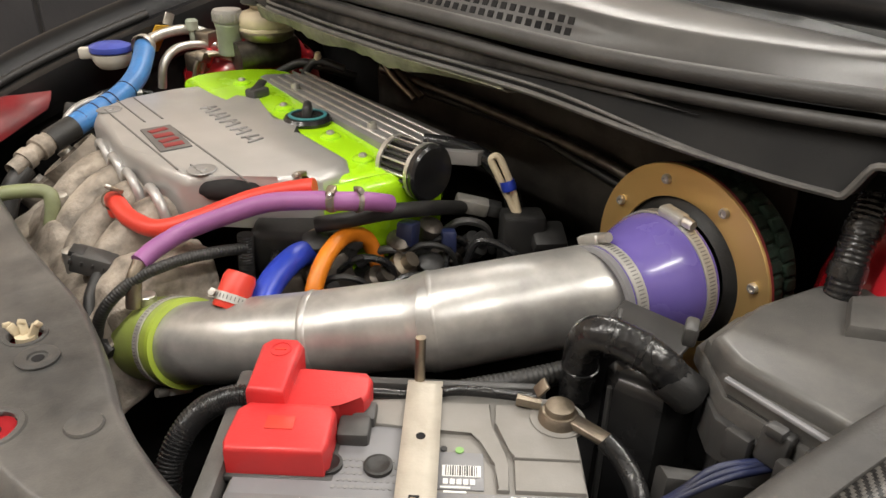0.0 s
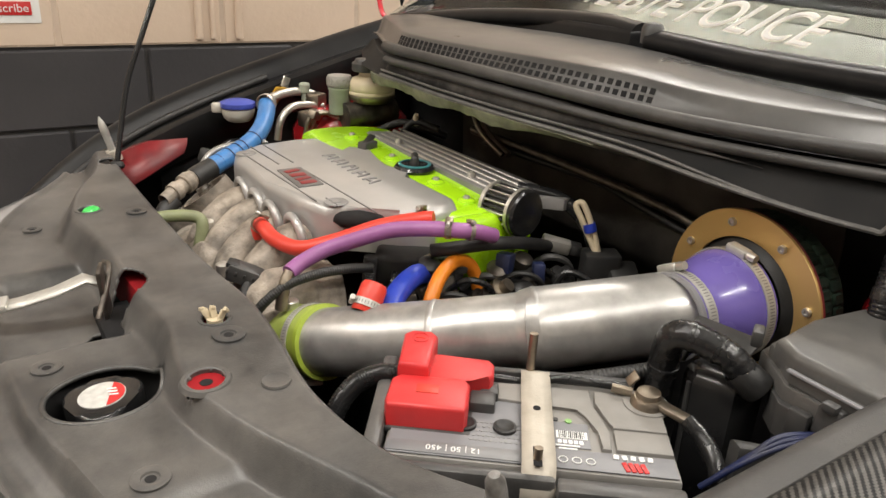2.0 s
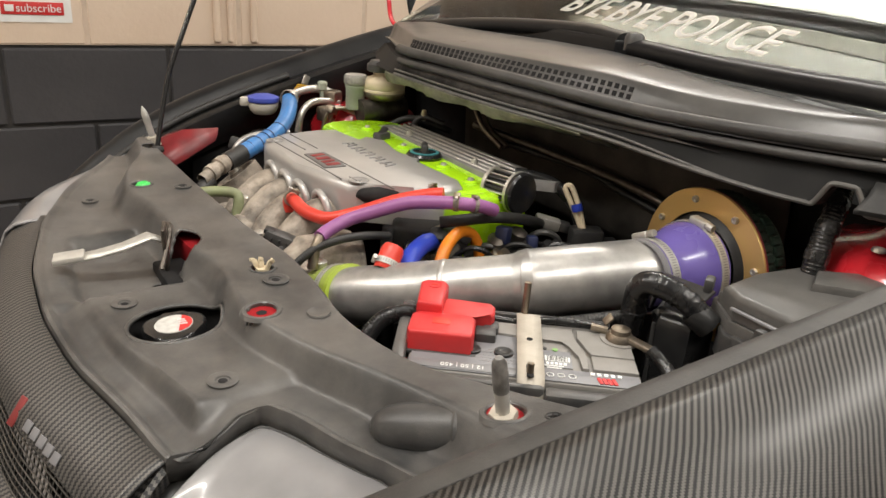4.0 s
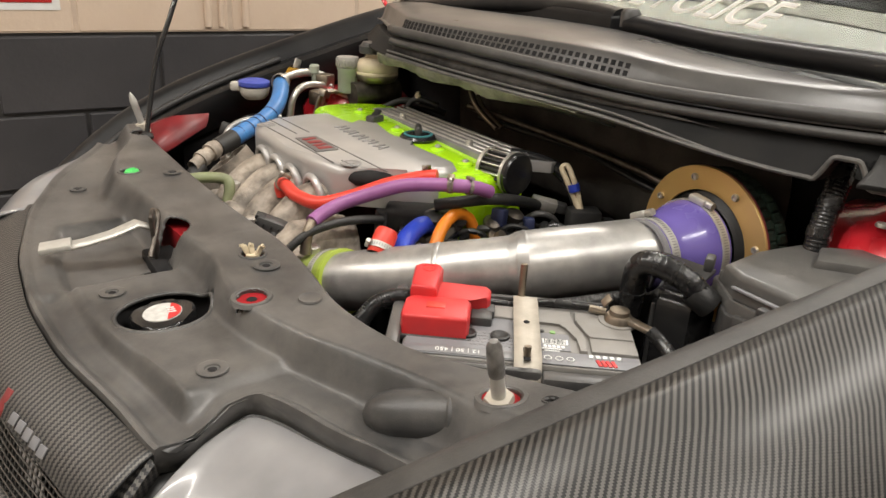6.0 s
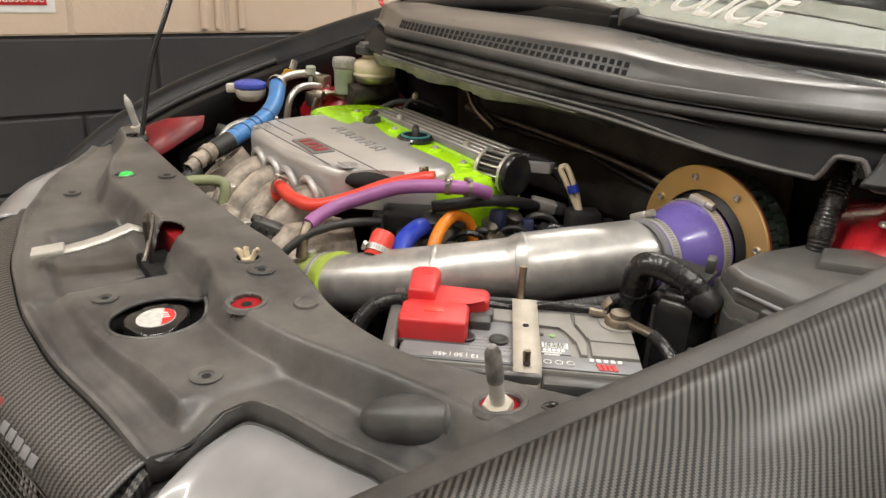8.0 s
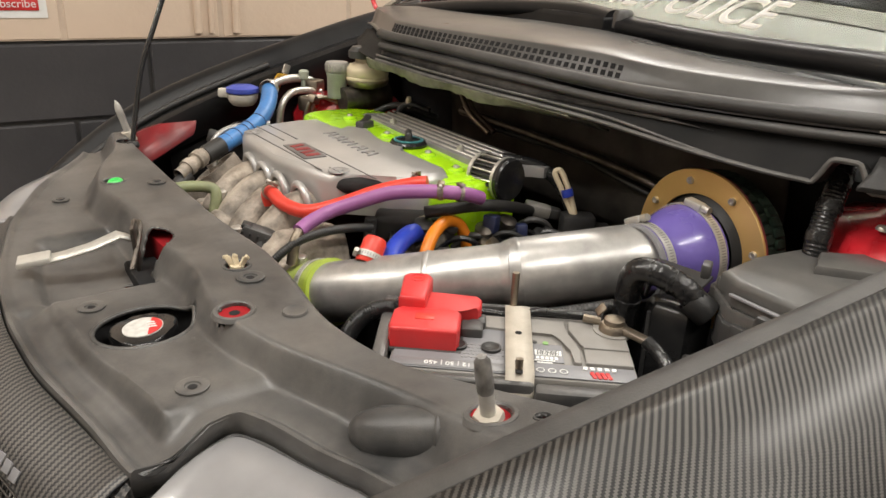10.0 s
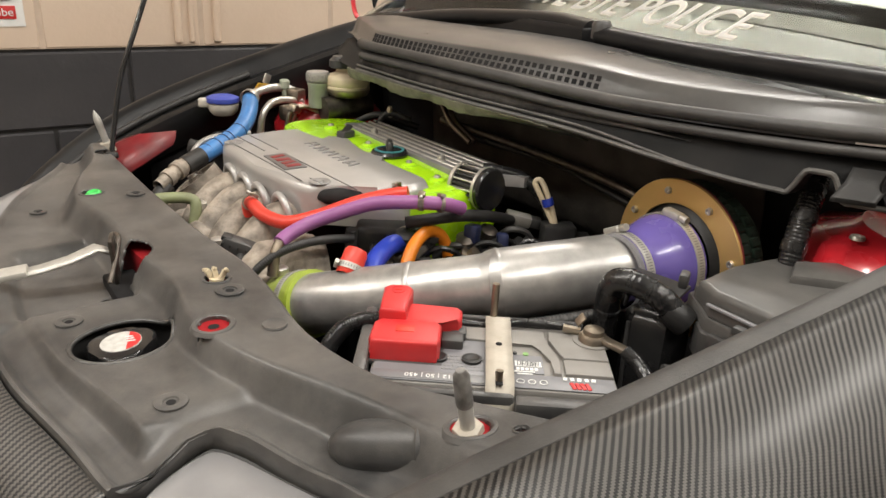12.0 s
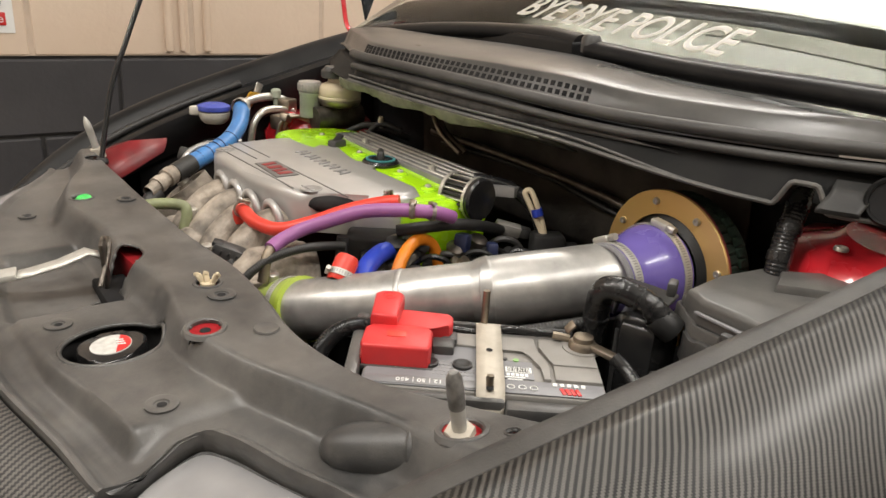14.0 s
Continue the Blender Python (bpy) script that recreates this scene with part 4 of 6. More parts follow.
    # dark strips holding the shadow of recessed lines along the cover, badge, raised name, screw wells
    def on_top(x, y, up=0.0, turn=0.0):
        return pose(x, y, 0.836 + 0.02 * (x - 0.10) + up, 0, -1.15, turn)
    for x0, y0, l in ((0.128, 0.690, 0.26), (0.149, 0.825, 0.19), (0.149, 0.578, 0.06), (0.171, 0.825, 0.19), (0.176, 0.59, 0.21)):
        part("cover_line", box_bm(on_top(x0, y0 if l > 0.2 else y0 - 0.03, 0.0003, 2), (0.0018, l if l > 0.2 else l * 0.6, 0.0012), 0), "silverdark", tc, "", False)
    bd = part("badge", box_bm(on_top(0.153, 0.664, 0.0008, -2), (0.036, 0.088, 0.0022), 0.0008), "silverdark", tc, "dark plate with red maker's lettering")
    for i, (w, dy) in enumerate(((0.012, -0.030), (0.010, -0.012), (0.013, 0.007), (0.010, 0.028))):
        part("badge_mark", box_bm(on_top(0.153, 0.664 + dy, 0.0022, -2 + (i % 2) * 16), (0.022, w, 0.0014), 0.0004), "badgered", bd)
    for i in range(5):
        y = 0.605 + i * 0.034
        for k, (dx, dy, w, l, r) in enumerate(((0.0, -0.008, 0.022, 0.003, 14), (0.0, 0.008, 0.022, 0.003, -8), (-0.004 + 0.004 * (i % 3), 0.0, 0.003, 0.016, 6))):
            part("raised_letter", box_bm(on_top(0.236 + dx, y + dy, 0.0006, r), (w, l, 0.003), 0.0006, 1), "coilgrey", tc)
    for x, y in ((0.153, 0.545), (0.128, 0.815)):
        part("screw_well", lathe_bm([(0.016, 0.0004), (0.0148, 0.0012), (0.0125, 0.0004), (0.006, 0.0003), (0.005, 0.002), (0, 0.002)], on_top(x, y, 0.0002), 24), "coilgrey", tc)
    # solid dark swelling drawn in place of the shadow inside the cut-out
    mid, run = Vector((0.1725, 0.5165, 0.8165)), Vector((0.80, -0.60, 0.0))
    part("cover_cutout", sweep_bm([mid - run * 0.034, mid - run * 0.024 + Vector((0, 0, 0.003)), mid + Vector((0, 0, 0.004)), mid + run * 0.026 + Vector((0, 0, 0.003)), mid + run * 0.034], [0.003, 0.011, 0.0145, 0.012, 0.004], 5, 14), "dark", tc, "dark opening in the cover's edge")
    # scalloped lips along the front, each over a cast runner
    for i, y in enumerate((0.765, 0.705, 0.645, 0.585)):
        x = 0.107 + (0.008 if i == 3 else 0.0)
        a = [(x - 0.002 - 0.004 * math.sin(t), y + 0.027 * math.cos(t), 0.782 + 0.029 * math.sin(t)) for t in np.linspace(0, math.pi, 9)]
        part("arch", sweep_bm(a, 0.0056, 4, 12), "silver", tc, "rolled lip over a runner")
        part("runner", sweep_bm([(x + 0.02, y, 0.780), (x - 0.012, y, 0.776), (x - 0.035, y - 0.004, 0.765), (x - 0.06, y - 0.012, 0.742), (x - 0.075, y - 0.02, 0.71)], [0.0245, 0.0245, 0.024, 0.026, 0.028], 6, 22), "cast", engine, "dusty cast intake runner")
    rows = []
    for y in np.linspace(0.455, 0.835, 96):
        row = []
        ridge = max(0, math.cos((y - 0.765) / 0.06 * math.tau)) ** 0.7
        for x in np.linspace(-0.028, 0.135, 46):
            up = step(-0.028, 0.10, x)
            z = 0.715 + 0.048 * up + 0.016 * ridge * step(0.02, 0.075, x) * step(0.53, 0.56, y) + 0.010 * noise.noise(Vector((x * 22, y * 22, 0))) + 0.006 * noise.noise(Vector((x * 55, y * 55, 3)))
            z += 0.022 * math.exp(-((x - 0.02) / 0.02) ** 2 - ((y - 0.69) / 0.04) ** 2) + 0.016 * math.exp(-((x - 0.055) / 0.022) ** 2 - ((y - 0.53) / 0.03) ** 2)
            z -= 0.09 * (1 - step(0.455, 0.49, y)) + 0.08 * step(0.80, 0.835, y) + 0.03 * (1 - step(-0.028, -0.012, x))
            row.append(Vector((x, y, z)))
        rows.append(row)
    thick(part("intake_manifold", grid_bm(rows), "cast", engine, "dusty lumpy cast aluminium intake manifold"), 0.006)
    part("plenum", sweep_bm([(0.040, 0.48, 0.68), (0.036, 0.54, 0.695), (0.034, 0.66, 0.70), (0.036, 0.78, 0.70), (0.05, 0.84, 0.69)], [0.035, 0.04, 0.04, 0.04, 0.03], 6, 22), "cast", engine, "dusty cast intake plenum")
    part("throttle_body", box_bm(pose(0.065, 0.495, 0.695, 0, 0, -20), (0.075, 0.06, 0.09), 0.012, 3), "cast", engine, "cast throttle body")
    for x, y, z in ((0.035, 0.715, 0.770), (0.062, 0.53, 0.742), (0.02, 0.60, 0.752), (0.06, 0.47, 0.748)):
        s = part("stub", lathe_bm([(0.009, -0.03), (0.009, 0.004), (0.006, 0.006), (0, 0.006)], pose(x, y, z), 14), "steel", engine)
    # plug on the plenum
    pl = part("sensor_plug", box_bm(pose(0.034, 0.556, 0.757, 0, 20, -30), (0.042, 0.026, 0.022), 0.003), "plastic2", engine, "black sensor plug")
    for k in range(4):
        part("plug_rib", box_bm(pose(0.018 + 0.009 * k, 0.5655 - 0.005 * k, 0.7655 - 0.0035 * k, 0, 20, -30), (0.003, 0.029, 0.006), 0.0008, 1), "rubber", pl)
    part("plug_boot", box_bm(pose(0.054, 0.545, 0.747, 0, 20, -30), (0.018, 0.018, 0.018), 0.004), "rubber", pl)
    part("plug_clip", box_bm(pose(0.022, 0.562, 0.771, 0, 20, -30), (0.014, 0.018, 0.006), 0.001), "rubber", pl)
    part("plug_lead", sweep_bm([(0.036, 0.548, 0.75), (0.018, 0.525, 0.735), (0.012, 0.50, 0.715), (0.02, 0.47, 0.70)], 0.006, 6, 10), "rubber", pl)
    # pulleys at the far end
    for x, y, z, r in ((0.085, 0.875, 0.755, 0.042), (0.045, 0.895, 0.715, 0.036)):
        p = part("pulley", lathe_bm([(0, 0.016), (r * 0.3, 0.016), (r * 0.34, 0.006), (r * 0.8, 0.006), (r * 0.84, 0.014), (r, 0.014), (r, -0.014), (0, -0.014)], axis((x, y, z), (-0.4, 0.2, 0.6)), 30), "cast", engine, "grey belt pulley")
        part("pulley_hub", lathe_bm([(r * 0.25, 0.016), (r * 0.25, 0.022), (0, 0.022)], axis((x, y, z), (-0.4, 0.2, 0.6)), 14), "steel", p)
    part("lifting_eye", sweep_bm([(0.07, 0.90, 0.78), (0.10, 0.92, 0.812), (0.14, 0.93, 0.822), (0.20, 0.93, 0.822)], 0.005, 6, 10), "alu", engine, "bent aluminium bracket")
    # small black and cast parts on the near end of the head
    rnd = random.Random(4)
    for x, y, z, a, b, c in ((0.235, 0.425, 0.735, 0.05, 0.04, 0.06), (0.285, 0.41, 0.72, 0.05, 0.045, 0.05), (0.335, 0.41, 0.725, 0.045, 0.05, 0.05), (0.20, 0.445, 0.715, 0.045, 0.05, 0.06), (0.375, 0.41, 0.70, 0.05, 0.05, 0.06),
                             (0.165, 0.455, 0.70, 0.05, 0.05, 0.05), (0.30, 0.37, 0.69, 0.06, 0.05, 0.05), (0.25, 0.38, 0.675, 0.05, 0.05, 0.05), (0.40, 0.36, 0.70, 0.05, 0.06, 0.05)):
        part("housing", box_bm(pose(x, y, z, rnd.uniform(-20, 20), rnd.uniform(-20, 20), rnd.uniform(-40, 40)), (a, b, c), 0.007, 2), rnd.choice(("plastic2", "latchsteel", "dark", "rubber")), engine)
    for x, y, z in ((0.262, 0.425, 0.772), (0.31, 0.405, 0.762), (0.352, 0.41, 0.765), (0.222, 0.43, 0.775), (0.33, 0.375, 0.742)):
        p = part("solenoid", lathe_bm([(0.012, -0.03), (0.012, 0.0), (0.014, 0.002), (0.014, 0.012), (0.008, 0.016), (0, 0.016)], axis((x, y, z), (rnd.uniform(-0.4, 0.4), -0.4, 1)), 16), rnd.choice(("rubber", "latchsteel", "plastic2")), engine)
    part("rail_cover", box_bm(pose(0.225, 0.462, 0.762, 8, 0, -38), (0.105, 0.04, 0.055), 0.008, 3), "rubber", engine, "black fuel rail cover")
    part("ribbed_tube", sweep_bm([(0.165, 0.478, 0.70), (0.165, 0.477, 0.75), (0.167, 0.476, 0.786)], 0.008, 6, 14, 260), "rubber", engine, "black ribbed upright tube")
    for x, y, z, dx, dy, dz in ((0.20, 0.40, 0.70, 0.1, 0.05, 0.02), (0.25, 0.36, 0.72, 0.12, -0.02, 0.01), (0.33, 0.35, 0.735, 0.08, 0.04, 0.0), (0.36, 0.36, 0.72, 0.06, -0.04, 0.03), (0.17, 0.42, 0.69, 0.05, 0.05, 0.05)):
        part("thin_lead", sweep_bm([(x, y, z), (x + dx * 0.3, y + dy * 0.4 + 0.01, z + dz + 0.02), (x + dx * 0.7, y + dy, z + dz + 0.012), (x + dx, y + dy, z + dz - 0.02)], 0.0045, 6, 8), "tape", engine)
    for x, y, z, mt in ((0.272, 0.392, 0.735, "latchsteel"), (0.30, 0.388, 0.745, "brasszinc"), (0.345, 0.385, 0.738, "latchsteel"), (0.395, 0.385, 0.745, "rubber"), (0.215, 0.405, 0.73, "rubber"), (0.38, 0.40, 0.735, "latchsteel")):
        part("pipe_union", lathe_bm([(0.013, -0.02), (0.013, 0.0), (0.016, 0.001), (0.016, 0.010), (0.009, 0.012), (0.009, 0.022), (0, 0.022)], axis((x, y, z), (0.3, -0.6, 0.7)), 14), mt, engine)
    for k in range(6):
        x0, y0, z0 = 0.20 + 0.035 * k, 0.400 + 0.012 * (k % 3), 0.742 + 0.006 * (k % 2)
        part("thin_lead", sweep_bm([(x0, y0, z0), (x0 + 0.018, y0 - 0.020, z0 + 0.022), (x0 + 0.045, y0 - 0.032, z0 + 0.012), (x0 + 0.060, y0 - 0.030, z0 - 0.025)], 0.0036 + 0.0006 * (k % 3), 6, 8), ("rubber", "tape", "plastic2")[k % 3], engine)
    part("valve_fitting", box_bm(pose(0.232, 0.437, 0.787, 0, 0, 20), (0.026, 0.010, 0.010), 0.002), "brasszinc", engine, "small brass tee fitting")
    part("blue_plug", box_bm(pose(0.318, 0.40, 0.778, 0, 10, 30), (0.022, 0.02, 0.026), 0.003), "navy", engine, "dark blue connector")
    part("blue_plug", box_bm(pose(0.362, 0.385, 0.762, 0, 10, 60), (0.018, 0.016, 0.026), 0.003), "navy", engine, "dark blue connector")


build_engine()


def breather():
    d = Vector((0.16, -0.98, 0.02)).normalized()
    at = Vector((0.352, 0.468, 0.830))
    e = thing("breather_filter", at, "small round breather filter with chrome bands, on the cam cover", "filter")
    core = part("core", lathe_bm([(0, -0.01), (0.024, -0.01), (0.025, 0.05), (0, 0.05)], axis(at, d), 28), "rubber", e)
    m = axis(at, d)
    for i in range(26):
        a = i * math.tau / 26
        part("pleat", box_bm(m @ pose(0.0265 * math.cos(a), 0.0265 * math.sin(a), 0.021, 0, 0, math.degrees(a)), (0.007, 0.0026, 0.046), 0.0006, 1), "steel" if i % 2 else "rubber", core)
    part("band", lathe_bm([(0.0285, 0.0), (0.0315, 0.0), (0.0315, 0.006), (0.0285, 0.006)], axis(at - d * 0.006, d), 32), "steel", e, "chrome end band")
    part("end_cap", lathe_bm([(0.0305, 0), (0.0318, 0.003), (0.0318, 0.009), (0.029, 0.012), (0.020, 0.012), (0, 0.0125)], axis(at + d * 0.042, d), 36), "gloss", e, "glossy black rubber end cap")
    part("band", lathe_bm([(0.029, 0.0), (0.0325, 0.0), (0.0325, 0.005), (0.029, 0.005)], axis(at + d * 0.040, d), 32), "steel", e, "chrome end band")


breather()


# ---- intake pipe and air filter ----
RC = Vector((0.466, 0.167, 0.796))
RN = Vector((math.cos(radians(174.6)), math.sin(radians(174.6)), -0.028)).normalized()
PA, PB, PC = Vector((0.385, 0.178, 0.795)), Vector((0.245, 0.245, 0.777)), Vector((0.163, 0.314, 0.755))
PD, PE, PF = Vector((0.112, 0.370, 0.736)), Vector((0.080, 0.420, 0.717)), Vector((0.068, 0.462, 0.702))


def worm_clamp(m, r, parent, wide=0.011, lug=90, metal="brightzinc"):
    """A worm-drive hose clamp: slotted band and screw housing."""
    c = part("hose_clamp", lathe_bm([(r, -wide / 2), (r + 0.0012, -wide / 2), (r + 0.0012, wide / 2), (r, wide / 2)], m, 44), metal, parent, "worm-drive steel hose clamp")
    a = radians(lug)
    q = min(1.0, 0.35 + r / 0.06)
    h = m @ pose((r + 0.004 * q) * math.cos(a), (r + 0.004 * q) * math.sin(a), 0, 0, 0, lug)
    part("screw_housing", box_bm(h, (0.009 * q, 0.026 * q, wide * 1.15), 0.0025 * q, 2), metal, c)
    part("clamp_screw", lathe_bm([(0, -0.007 * q), (0.0045 * q, -0.007 * q), (0.005 * q, 0), (0.0045 * q, 0.006 * q), (0, 0.006 * q)], h @ pose(0, 0.016 * q, 0, 90, 0, 0), 12), "steel", c)
    bm = bmesh.new()
    count = max(30, int(r * 1900))
    for i in range(count):
        t = i * math.tau / count
        box_bm(m @ pose((r + 0.0015) * math.cos(t), (r + 0.0015) * math.sin(t), 0, 0, 0, math.degrees(t)), (0.0004, 0.0010, wide * 0.5), 0, bm=bm)
    part("band_groove", bm, "coilgrey", c, "", False)
    return c


def intake():
    p = thing("intake_pipe", (0.16, 0.31, 0.70), "polished aluminium intake pipe with a stepped diameter and welded joints", "pipe")
    part("pipe_rear", sweep_bm([PA, PA.lerp(PB, 0.35), PA.lerp(PB, 0.7), PB, PB.lerp(PC, 0.04), PB.lerp(PC, 0.12), PB.lerp(PC, 0.2), PB.lerp(PC, 0.3)], [0.044, 0.044, 0.044, 0.044, 0.0438, 0.0415, 0.0396, 0.0393], 8, 48), "alu", p, "wide polished tube stepping down, lightly scratched")
    part("pipe_front", sweep_bm([PB.lerp(PC, 0.28), PB.lerp(PC, 0.6), PC, PC.lerp(PD, 0.6), PD, PE, PF], 0.0392, 10, 48), "alu", p, "narrow polished tube bending down")
    for at, d, r in ((PC, PD - PB, 0.0392), (PB.lerp(PC, 0.03), PC - PA, 0.0438)):
        part("weld_bead", lathe_bm([(r - 0.002, -0.006), (r + 0.0002, -0.0035), (r + 0.0012, 0.0), (r + 0.0002, 0.0035), (r - 0.002, 0.006)], axis(at, d), 48), "alu", p, "soft raised weld bead")
    # olive coupler at the throttle
    c = thing("hose_coupler", PF, "dusty olive silicone coupler clamped on the pipe", "hose")
    part("sleeve", sweep_bm([PE, PF, PF + (PF - PE) * 0.8, Vector((0.066, 0.505, 0.69))], 0.0428, 10, 40), "olive", c)
    part("lip", lathe_bm([(0.0393, -0.004), (0.0442, -0.003), (0.0442, 0.003), (0.0393, 0.004)], axis(PE, PF - PE), 40), "olivelip", c, "bright green lip")
    worm_clamp(axis(PE.lerp(PF, 0.45), PF - PE), 0.0432, c, 0.010, 290)
    # purple reducer to the filter
    s = thing("silicone_reducer", RC + RN * 0.05, "glossy purple silicone reducer between pipe and air filter", "hose")
    m = axis(RC + RN * 0.085, -RN)
    part("sleeve", lathe_bm([(0.0445, -0.018), (0.0465, -0.017), (0.0465, 0.006), (0.048, 0.014), (0.056, 0.036), (0.0605, 0.050), (0.0610, 0.072), (0.058, 0.074)], m, 56), "purple", s)
    part("ring_lip", lathe_bm([(0.0445, -0.0195), (0.0478, -0.018), (0.0478, -0.013), (0.0465, -0.011)], m, 48), "labelgrey", s, "pale rolled end of the sleeve")
    worm_clamp(m @ pose(0, 0, -0.004), 0.0468, s, 0.012, 62)
    worm_clamp(m @ pose(0, 0, 0.062), 0.0612, s, 0.012, 95)
    # air filter
    f = thing("air_filter", RC, "round foam air filter with a gold anodised front ring", "filter")
    fm = axis(RC, RN)
    ring = part("ring", lathe_bm([(0.071, 0), (0.071, 0.0025), (0.0715, 0.003), (0.1018, 0.003), (0.1025, 0.002), (0.1025, 0)], fm, 80), "gold", f, "gold anodised ring with screws")
    part("inner_trumpet", lathe_bm([(0.0585, 0.006), (0.062, 0.001), (0.073, -0.003), (0.080, -0.006)], fm, 56), "rubber", f)
    part("red_gasket", lathe_bm([(0.100, -0.004), (0.1022, -0.0035), (0.1022, -0.0005), (0.100, 0)], fm, 80), "badgered", f)
    for i in range(8):
        a = i * math.tau / 8 + 0.28
        bolt(ring, fm @ Vector((0.0875 * math.cos(a), 0.0875 * math.sin(a), 0.003)), RN, 0.0048, "ring_screw")
    body = part("foam_body", lathe_bm([(0.092, -0.004), (0.0935, -0.008), (0.094, -0.035), (0.084, -0.058), (0.05, -0.066), (0, -0.066)], fm, 64), "foam", f, "dark green pleated foam")
    for i in range(44):
        a = i * math.tau / 44
        for k, h in enumerate((-0.016, -0.034)):
            part("foam_block", box_bm(fm @ pose(0.0935 * math.cos(a + 0.07 * k), 0.0935 * math.sin(a + 0.07 * k), h, 0, 0, math.degrees(a + 0.07 * k)), (0.006, 0.0125, 0.015), 0.002, 1), "foam", body)


intake()

# ---- battery ----
BU, BN = Vector((0.785, -0.62, 0)), Vector((0.62, 0.785, 0))
BO = Vector((0.1445, 0.137, 0.765))
BM = Matrix.Translation(BO) @ pose(0, 0, 0, 0, 0, math.degrees(math.atan2(-0.62, 0.785)))


def battery():
    b = thing("battery", (BO.x, BO.y, 0.565), "grey car battery with printed labels, held by a strap", "battery")
    case = part("case", box_bm(BM @ pose(0, 0, -0.1), (0.238, 0.129, 0.2), 0.004, 2), "batt", b)
    part("lid_edge", box_bm(BM @ pose(0, 0, -0.022), (0.242, 0.133, 0.016), 0.003), "batt", case)
    part("raised_lid", slab_bm([(0.0585, 0.0265), (0.0695, -0.0005), (0.0705, -0.0065), (0.1165, -0.0065), (0.1165, 0.050), (0.060, 0.048)], -0.001, 0.0042, 0.0012, 2, BM), "batt", case, "moulded lid panel")
    part("raised_lid", slab_bm([(0.0708, -0.0082), (0.1165, -0.0082), (0.1165, -0.036), (0.0705, -0.036)], -0.001, 0.0038, 0.0012, 2, BM), "batt", case)
    part("raised_lid", slab_bm([(-0.04, 0.0235), (0.016, 0.0185), (0.042, 0.0178), (0.0495, 0.008), (0.0545, -0.0095), (0.0585, -0.0115), (0.0585, -0.036), (0.0665, -0.036), (0.0668, -0.0134), (0.0655, -0.001), (0.055, 0.025), (0.056, 0.049), (-0.04, 0.049)], -0.001, 0.0036, 0.0012, 2, BM), "batt", case)
    part("post_collar", lathe_bm([(0.021, 0.003), (0.0205, 0.0055), (0.017, 0.0062), (0, 0.0062)], BM @ pose(0.105, 0.034, 0.0), 28), "batt", case)
    for u in (-0.055, -0.0211):
        part("cell_plug", lathe_bm([(0.010, 0.0), (0.010, 0.003), (0.008, 0.0035), (0.006, 0.002), (0, 0.002)], BM @ pose(u, -0.0185, 0.001), 20), "rubber", case)
    lab = part("label", box_bm(BM @ pose(-0.055, -0.02, 0.0006), (0.122, 0.084, 0.0012), 0.0003), "labelgrey", b, "printed grey label")
    part("label_strip", box_bm(BM @ pose(-0.062, -0.0535, 0.0014), (0.11, 0.014, 0.0012), 0.0002), "label", lab)
    words("rating", "12 | 50 | 450", 0.0088, BM @ pose(-0.062, -0.0535, 0.0022, 0, 0, 180), "white", lab, 0.0002)
    for i in range(13):
        for k in range(5):
            part("hex_mark", lathe_bm([(0.0017, 0), (0.0017, 0.0004), (0, 0.0004)], BM @ pose(-0.049 + i * 0.0042 + 0.0021 * (k % 2), -0.037 + k * 0.0062, 0.0012), 6), "label", lab, "", False)
    lab2 = part("label", box_bm(BM @ pose(0.066, -0.05, 0.0046 - 0.004), (0.10, 0.024, 0.0012), 0.0003), "labelgrey", b, "grey maker's label")
    for i in range(4):
        part("red_emblem", box_bm(BM @ pose(0.0755 + 0.0048 * i, -0.0545, 0.0018, 0, 0, 14), (0.0036, 0.011, 0.001), 0.0002), "redprint", lab2)
    for i in range(5):
        part("maker_mark", box_bm(BM @ pose(0.069 + 0.0068 * i, -0.043, 0.0018, 0, 0, 8 if i % 2 else -8), (0.0042, 0.0055, 0.001), 0.0002), "white", lab2)
    for i in range(3):
        part("print_icon", lathe_bm([(0.004, 0.0), (0.004, 0.0006), (0.0032, 0.0006), (0.0032, 0.0)], BM @ pose(0.026 + i * 0.011, -0.052, 0.0016), 16), "white", lab2)
    lab3 = part("label", box_bm(BM @ pose(0.033, -0.018, 0.0006), (0.034, 0.034, 0.0012), 0.0003), "labelgrey", b, "label with a bar code")
    part("code_field", box_bm(BM @ pose(0.035, -0.019, 0.0015), (0.026, 0.010, 0.0008), 0), "white", lab3, "", False)
    rnd = random.Random(7)
    for i in range(14):
        part("code_bar", box_bm(BM @ pose(0.0245 + i * 0.0016, -0.019, 0.0021), (rnd.choice((0.0005, 0.0008, 0.0011)), 0.0085, 0.0005), 0), "rubber", lab3, "", False)
    for i in range(5):
        part("text_bar", box_bm(BM @ pose(0.0245 + 0.0045 * i, -0.0285, 0.0015), (0.0032, 0.0045, 0.0006), 0), "white", lab3, "", False)
    for i in range(2):
        part("text_bar", box_bm(BM @ pose(0.031, -0.0335 - 0.004 * i, 0.0015), (0.020 - 0.005 * i, 0.0016, 0.0006), 0), "white", lab3, "", False)
    part("eye", lathe_bm([(0.0030, 0.0), (0.0030, 0.001), (0, 0.001)], BM @ pose(0.0335, 0.0005, 0.0012), 16), "eyegreen", lab3)
    part("eye", lathe_bm([(0.0024, 0.0), (0.0024, 0.001), (0, 0.001)], BM @ pose(0.0225, 0.0015, 0.0012), 16), "rubber", lab3)
